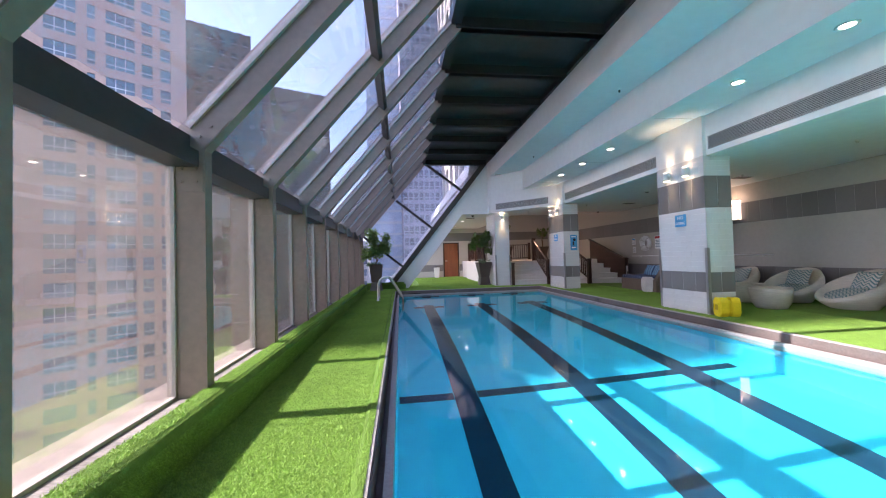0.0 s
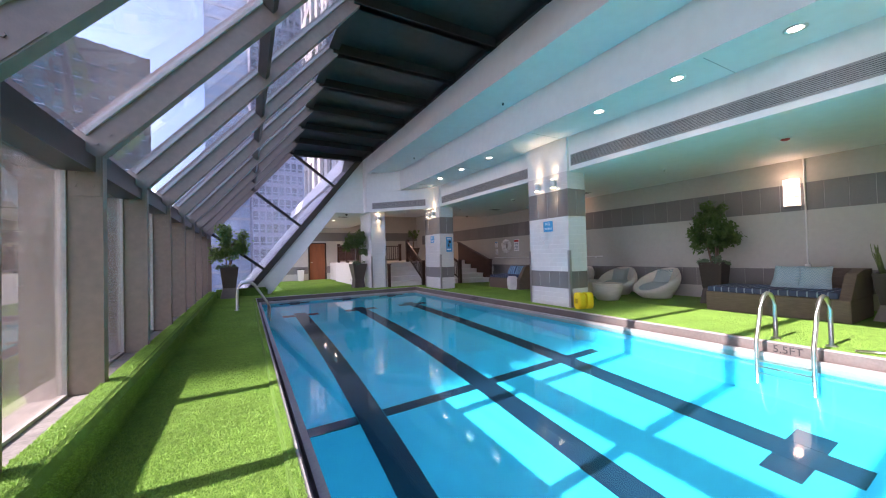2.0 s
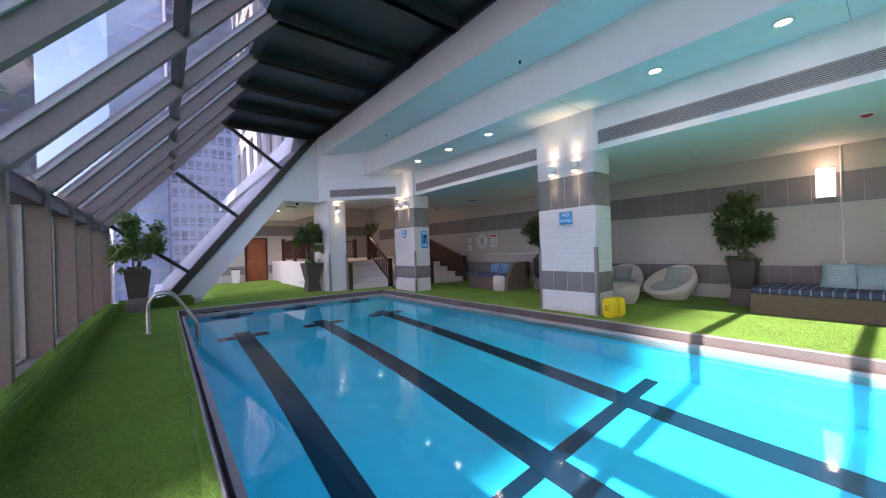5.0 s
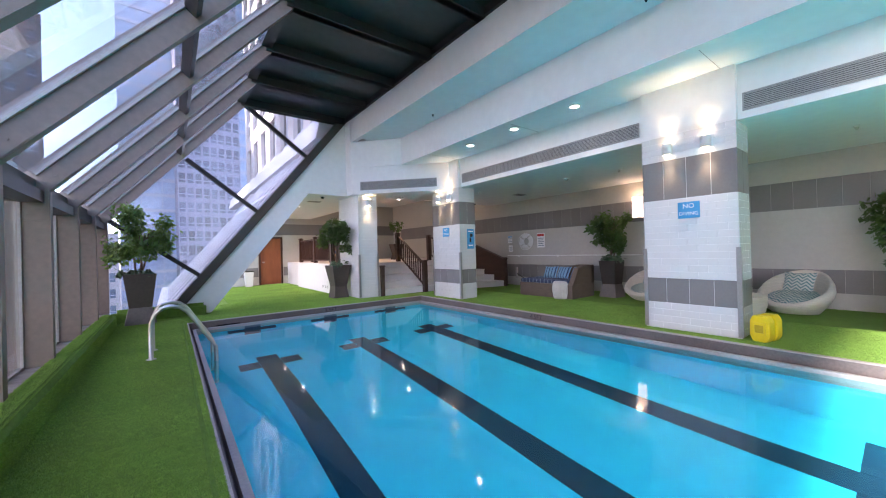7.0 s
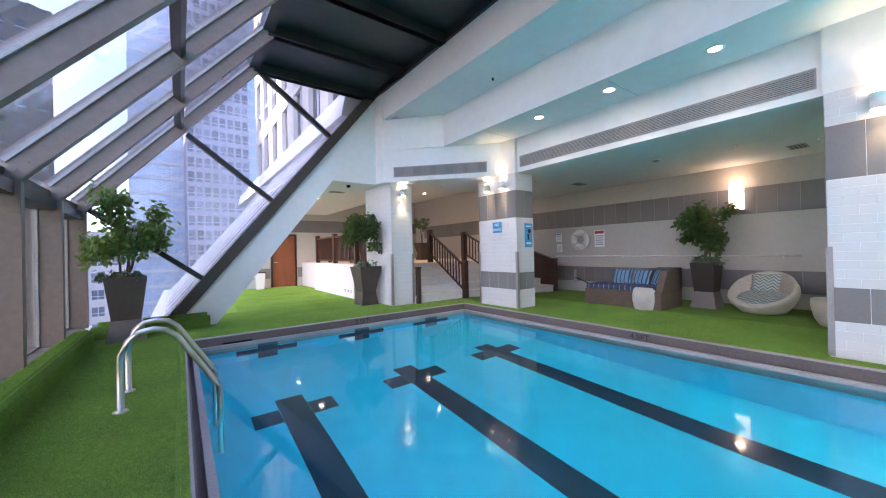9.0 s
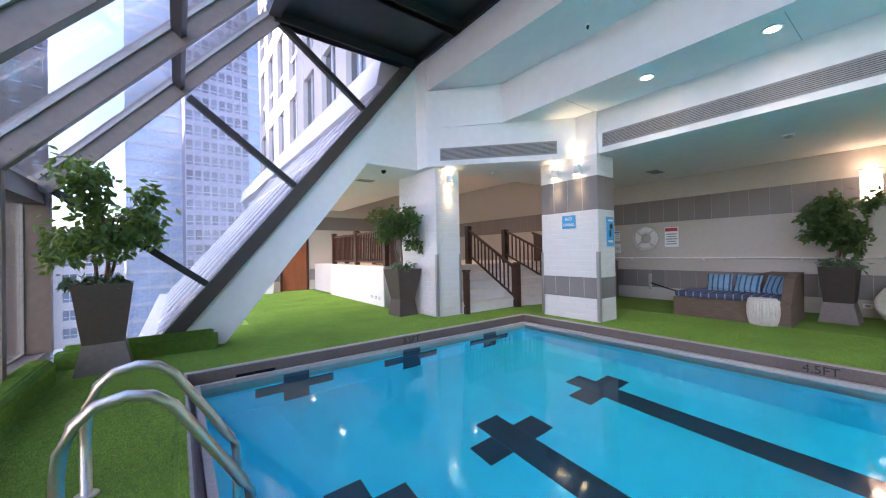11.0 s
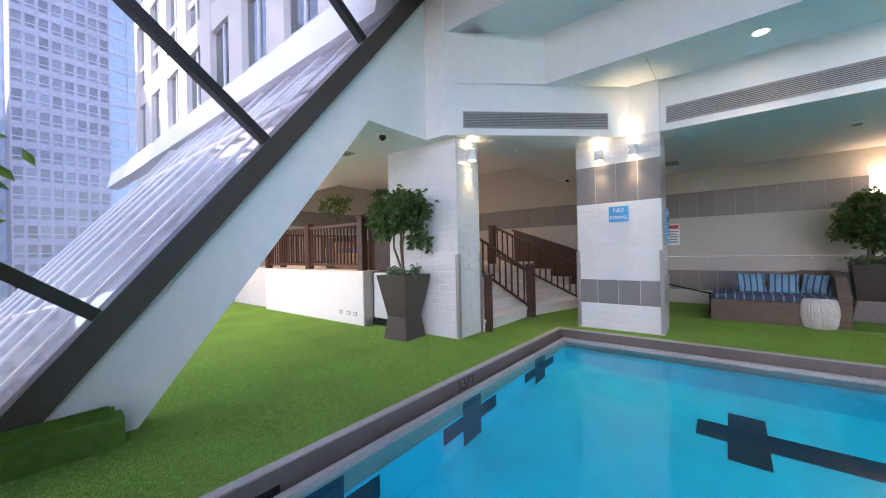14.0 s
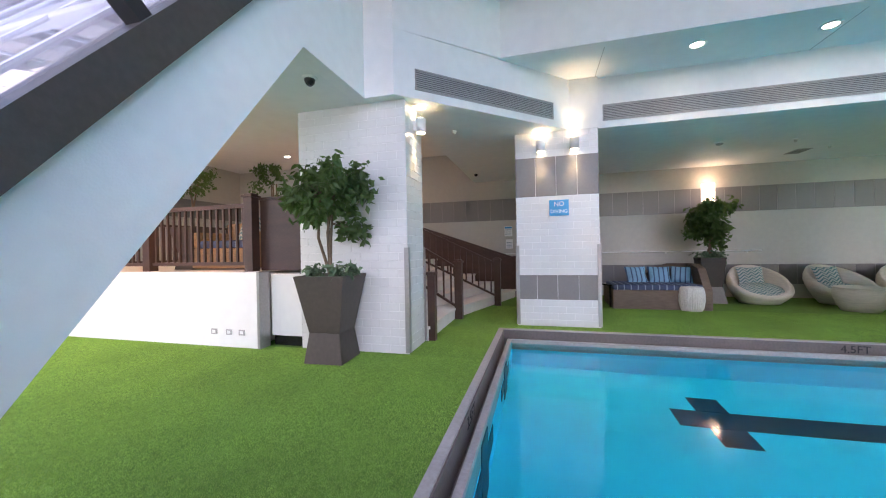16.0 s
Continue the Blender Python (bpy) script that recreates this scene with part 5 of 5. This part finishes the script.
part("bridge", box(B(), -0.03, -0.08, 0.06, 0.03, 0.08, 0.29), M_YELLOW, ybox)

# ---- balustrades ----
def newel(name, x, y, z0, z1, parent):
    part(name, box(box(box(B(), x - 0.065, y - 0.065, z0, x + 0.065, y + 0.065, z1 - 0.05, 0.004), x - 0.085, y - 0.085, z1 - 0.05, x + 0.085, y + 0.085, z1 - 0.025, 0.004), x - 0.06, y - 0.06, z1 - 0.025, x + 0.06, y + 0.06, z1, 0.008), M_WOOD, parent)


def balustrade(label, a, b, za, zb, h_low, h_top, step, tall_a, tall_b, newels=(True, True)):
    """Rails between two posts; za and zb are the floor heights at the ends."""
    r = root("balustrade", label, "railing", "dark wooden railings")
    a, b = Vector(a), Vector(b)
    if newels[0]:
        newel("post", a.x, a.y, za, za + tall_a, r)
    if newels[1]:
        newel("post", b.x, b.y, zb, zb + tall_b, r)
    d = (b - a)
    n = d.normalized()
    s = Vector((-n.y, n.x))
    p, q = a + n * 0.07, b - n * 0.07

    def bar(name, h0, h1, w):
        bm2 = B()
        vs2 = []
        for pt, z in ((p, za), (q, zb)):
            vs2.append([bm2.verts.new((pt.x + sg * s.x * w, pt.y + sg * s.y * w, z + h)) for sg, h in ((-1, h0), (1, h0), (1, h1), (-1, h1))])
        bm2.faces.new(vs2[0])
        bm2.faces.new(vs2[1][::-1])
        for k in range(4):
            bm2.faces.new((vs2[0][k], vs2[1][k], vs2[1][(k + 1) % 4], vs2[0][(k + 1) % 4]))
        bmesh.ops.recalc_face_normals(bm2, faces=bm2.faces)
        part(name, bm2, M_WOOD, r)

    bar("handrail", h_top - 0.05, h_top, 0.035)
    bar("bottom_rail", h_low, h_low + 0.045, 0.022)
    count = max(2, int((q - p).length / step))
    for k in range(count):
        f = (k + 0.5) / count
        c = p.lerp(q, f)
        z = za + (zb - za) * f
        part("baluster", box(B(), c.x - 0.014, c.y - 0.014, z + h_low + 0.046, c.x + 0.014, c.y + 0.014, z + h_top - 0.051), M_WOOD, r)
    return r


balustrade("dark wooden stair railing with square posts", (5.80, 14.10), (5.86, 15.86), 0.0, 0.95, 0.20, 0.92, 0.125, 1.02, 1.02)
balustrade("dark wooden stair railing in the middle of the stairs", (7.28, 13.60), (7.10, 15.70), 0.0, 0.95, 0.20, 0.92, 0.125, 1.0, 0.95)
balustrade("dark wooden deck railing above the half wall", (3.66, 16.42), (3.68, 18.25), 0.965, 0.965, 0.08, 0.90, 0.11, 1.03, 0.98)
balustrade("dark wooden deck railing farther along the half wall", (3.68, 18.25), (3.70, 20.15), 0.965, 0.965, 0.08, 0.90, 0.11, 1.0, 1.0, (False, True))
balustrade("dark wooden railing at the back of the deck", (4.3, 20.6), (7.4, 20.6), 0.95, 0.95, 0.08, 0.9, 0.13, 1.0, 1.0)
panel = root("stair_side_panel", "solid dark wooden side panel of the stairs", "railing")
bm = B()
prism(bm, [(13.35, 0.0), (13.35, 0.92), (15.9, 1.80), (15.9, 0.95), (15.8, 0.0)], 8.62, 8.70, "x")
part("board", bm, M_WOOD, panel)
part("cap", prism(B(), [(13.30, 0.905), (13.30, 0.955), (15.95, 1.87), (15.95, 1.82)], 8.59, 8.73, "x"), M_WOOD, panel)
newel("post", 8.66, 13.32, 0.0, 1.0, panel)
side = root("stair_end_post", "short dark wooden post beside the column", "post", at=pose(4.31, 14.13, 0))
part("post", box(B(), -0.05, -0.05, 0, 0.05, 0.05, 0.87, 0.004), M_WOOD, side)
part("cap", box(B(), -0.065, -0.065, 0.87, 0.065, 0.065, 0.91, 0.006), M_WOOD, side)
screen = root("deck_cabinet", "dark brown cabinet on the deck behind the railing post", "cabinet", at=pose(3.75, 15.72, 0.97))
part("body", box(B(), 0, 0.0, 0, 0.5, 0.64, 0.95, 0.006), M_WOOD, screen)
part("top", box(B(), -0.02, -0.02, 0.951, 0.52, 0.66, 0.98, 0.004), M_WOOD, screen)

# deck lounge seen through the railing
lounge = root("rattan_sofa", "brown rattan sofa on the deck behind the railing", "sofa", at=pose(4.2, 17.0, 0.95))
part("seat", box(B(), 0, 0, 0.02, 0.8, 1.1, 0.34, 0.03), M_RATTAN, lounge, "warm brown woven base")
part("backrest", box(B(), 0.68, 0, 0.34, 0.8, 1.1, 0.78, 0.04), M_RATTAN, lounge)
for y in (0.0, 0.98):
    part("armrest", box(B(), 0.0, y, 0.34, 0.68, y + 0.12, 0.6, 0.04), M_RATTAN, lounge)
part("seat_cushion", box(B(), 0.02, 0.13, 0.34, 0.66, 0.97, 0.46, 0.03), M_NAVY, lounge, "blue and white striped cushion")
cushion_thing("throw_pillow", "pale patterned pillow on the deck sofa", 0.45, 0.45, 0.14, pose(4.72, 17.4, 1.63, 0, -65, 5), M_PRINT, "patterned pillows")

# ---- metal corner guards ----
def guard(x, y, sx, sy, parent):
    bm2 = B()
    box(bm2, x - sx * 0.006, y, 0.02, x, y + sy * 0.05, 1.24)
    box(bm2, x - sx * 0.006, y - sy * 0.006, 0.02, x + sx * 0.05, y, 1.24)
    part("corner_guard", bm2, M_ALU, parent, "grey metal corner guard")


for col, y0, y1 in ((col_near, 0.22, 1.44), (col_a, 6.04, 7.26), (col_b, 11.87, 13.08)):
    guard(5.418, y0 - 0.007, 1, 1, col)
    guard(5.418, y1 + 0.007, 1, -1, col)
guard(3.613, 14.193, 1, 1, col_c)
guard(4.227, 14.193, -1, 1, col_c)

# ---- tiles ----
TILE_CACHE = {}


def tile_mesh(w, h, mat, t=0.012):
    """A tile that looks to -x, its lower corner at the origin, running along y and z."""
    key = (round(w, 3), round(h, 3), mat.name)
    if key not in TILE_CACHE:
        g, bv = 0.0025, 0.002
        bm2 = B()
        back = [bm2.verts.new((0, y, z)) for y, z in ((g, g), (w - g, g), (w - g, h - g), (g, h - g))]
        mid = [bm2.verts.new((-t + bv, y, z)) for y, z in ((g, g), (w - g, g), (w - g, h - g), (g, h - g))]
        top = [bm2.verts.new((-t, y, z)) for y, z in ((g + bv, g + bv), (w - g - bv, g + bv), (w - g - bv, h - g - bv), (g + bv, h - g - bv))]
        for lo, hi in ((back, mid), (mid, top)):
            for k in range(4):
                bm2.faces.new((lo[k], hi[k], hi[(k + 1) % 4], lo[(k + 1) % 4]))
        bm2.faces.new(top[::-1])
        bmesh.ops.recalc_face_normals(bm2, faces=bm2.faces)
        TILE_CACHE[key] = mesh_of("tile", bm2, mat)
    return TILE_CACHE[key]


BANDS = [(0.0, 0.405, M_TILE, 4, 0.244), (0.405, 0.785, M_GREY, 1, 0.33), (0.785, 1.985, M_TILE, 12, 0.244), (1.985, 2.59, M_GREY, 1, 0.33), (2.59, LOW, M_TILE, 4, 0.244)]
trng = random.Random(21)


def tile_face(parent, width, m, bands):
    """Tiles one upright face; m carries the face's plane (x = 0, looking to -x, y from 0 to width)."""
    for z0, z1, mat, rows, tw in bands:
        h = (z1 - z0) / rows
        n = max(1, round(width / tw))
        w = width / n
        for r in range(rows):
            cuts = [c * w for c in range(n + 1)]
            if rows > 1 and r % 2:
                cuts = [0.0] + [(c + 0.5) * w for c in range(n)] + [width]
            for y0, y1 in zip(cuts, cuts[1:]):
                tilt = pose(0, 0, 0, 0, trng.uniform(-0.3, 0.3), trng.uniform(-0.25, 0.25))
                piece("tile", tile_mesh(y1 - y0, h, mat), parent, m @ pose(0.008, y0, z0 + r * h) @ tilt)


for col, y0, y1 in ((col_near, 0.22, 1.44), (col_a, 6.04, 7.26), (col_b, 11.87, 13.08)):
    tile_face(col, y1 - y0, pose(5.437, y0, 0), BANDS)
    tile_face(col, 0.565, pose(5.99, y0 + 0.012, 0, 0, 0, 90), BANDS)
    tile_face(col, 0.565, pose(5.425, y1 - 0.012, 0, 0, 0, -90), BANDS)
PLAIN = [(0.0, LOW, M_TILE, 30, 0.244)]
tile_face(col_c, 0.60, pose(4.22, 14.212, 0, 0, 0, 90), PLAIN)
tile_face(col_c, 1.45, pose(3.632, 14.2, 0), [(0.0, LOW, M_TILE, 30, 0.244)])

# grey bands of the back wall
for z0, z1 in ((0.30, 0.74), (1.92, 2.48)):
    n = 68
    for k in range(n):
        piece("tile", tile_mesh(0.33, z1 - z0, M_GREY), wall_back, pose(X_BACK + 0.008, -1.2 + k * 0.33, z0))
    

# ---- turf blades ----
def blade_field(name, rects, density, height, seed, label, up="z"):
    rg = np.random.default_rng(seed)
    parts = []
    for x0, y0, x1, y1, z in rects:
        n = int((x1 - x0) * (y1 - y0) * density)
        parts.append(np.column_stack((rg.uniform(x0, x1, n), rg.uniform(y0, y1, n), np.full(n, z))))
    base = np.concatenate(parts)
    n = len(base)
    ang = rg.uniform(0, 2 * np.pi, n)
    w = 0.0022
    du = np.column_stack((np.cos(ang) * w, np.sin(ang) * w, np.zeros(n)))
    lean = np.column_stack((rg.normal(0, 0.006, n), rg.normal(0, 0.006, n), height * rg.uniform(0.55, 1.15, n)))
    verts = np.empty((n, 3, 3))
    verts[:, 0], verts[:, 1], verts[:, 2] = base - du, base + du, base + lean
    me = bpy.data.meshes.new(name)
    me.from_pydata(verts.reshape(-1, 3).tolist(), [], np.arange(3 * n).reshape(n, 3).tolist())
    me.materials.append(M_BLADE)
    return tagged(new(name, me), label, "artificial turf", "", "stuff")


blade_field("turf_blades", [(-1.49, 0.6, -0.462, 8.0, 0.0), (-0.475, 0.6, -0.428, 13.3, 0.02)], 30000, 0.011, 1, "bright green artificial turf blades along the windows")
blade_field("turf_blades", [(-1.49, 8.0, -0.462, 14.6, 0.0), (-0.46, 13.345, 3.6, 16.0, 0.0), (0.6, 16.0, 3.44, 21.95, 0.0)], 16000, 0.011, 2, "green artificial turf blades at the far end")
blade_field("turf_blades", [(PX1 + 0.024, 1.0, 7.2, 14.0, 0.0), (3.6, 13.345, 5.14, 14.2, 0.0)], 9000, 0.009, 3, "green artificial turf blades on the seating side")


def blade_face(name, x, y0, y1, z0, z1, density, seed, label):
    """Blades that stand out of the upright front of the turf ledge."""
    rg = np.random.default_rng(seed)
    n = int((y1 - y0) * (z1 - z0) * density)
    base = np.column_stack((np.full(n, x), rg.uniform(y0, y1, n), rg.uniform(z0, z1, n)))
    ang = rg.uniform(0, 2 * np.pi, n)
    du = np.column_stack((np.zeros(n), np.cos(ang) * 0.0022, np.sin(ang) * 0.0022))
    lean = np.column_stack((0.011 * rg.uniform(0.5, 1.15, n), rg.normal(0, 0.006, n), rg.normal(-0.004, 0.006, n)))
    verts = np.empty((n, 3, 3))
    verts[:, 0], verts[:, 1], verts[:, 2] = base - du, base + du, base + lean
    me = bpy.data.meshes.new(name)
    me.from_pydata(verts.reshape(-1, 3).tolist(), [], np.arange(3 * n).reshape(n, 3).tolist())
    me.materials.append(M_BLADE)
    return tagged(new(name, me), label, "artificial turf", "", "stuff")


blade_face("turf_blades", -1.499, 0.6, 13.85, 0.0, 0.21, 22000, 5, "green artificial turf blades on the front of the ledge")
blade_field("turf_blades", [(-1.69, 0.6, -1.555, 13.8, 0.264), (-1.555, 0.6, -1.53, 13.8, 0.25)], 30000, 0.012, 6, "green artificial turf blades on the ledge top")
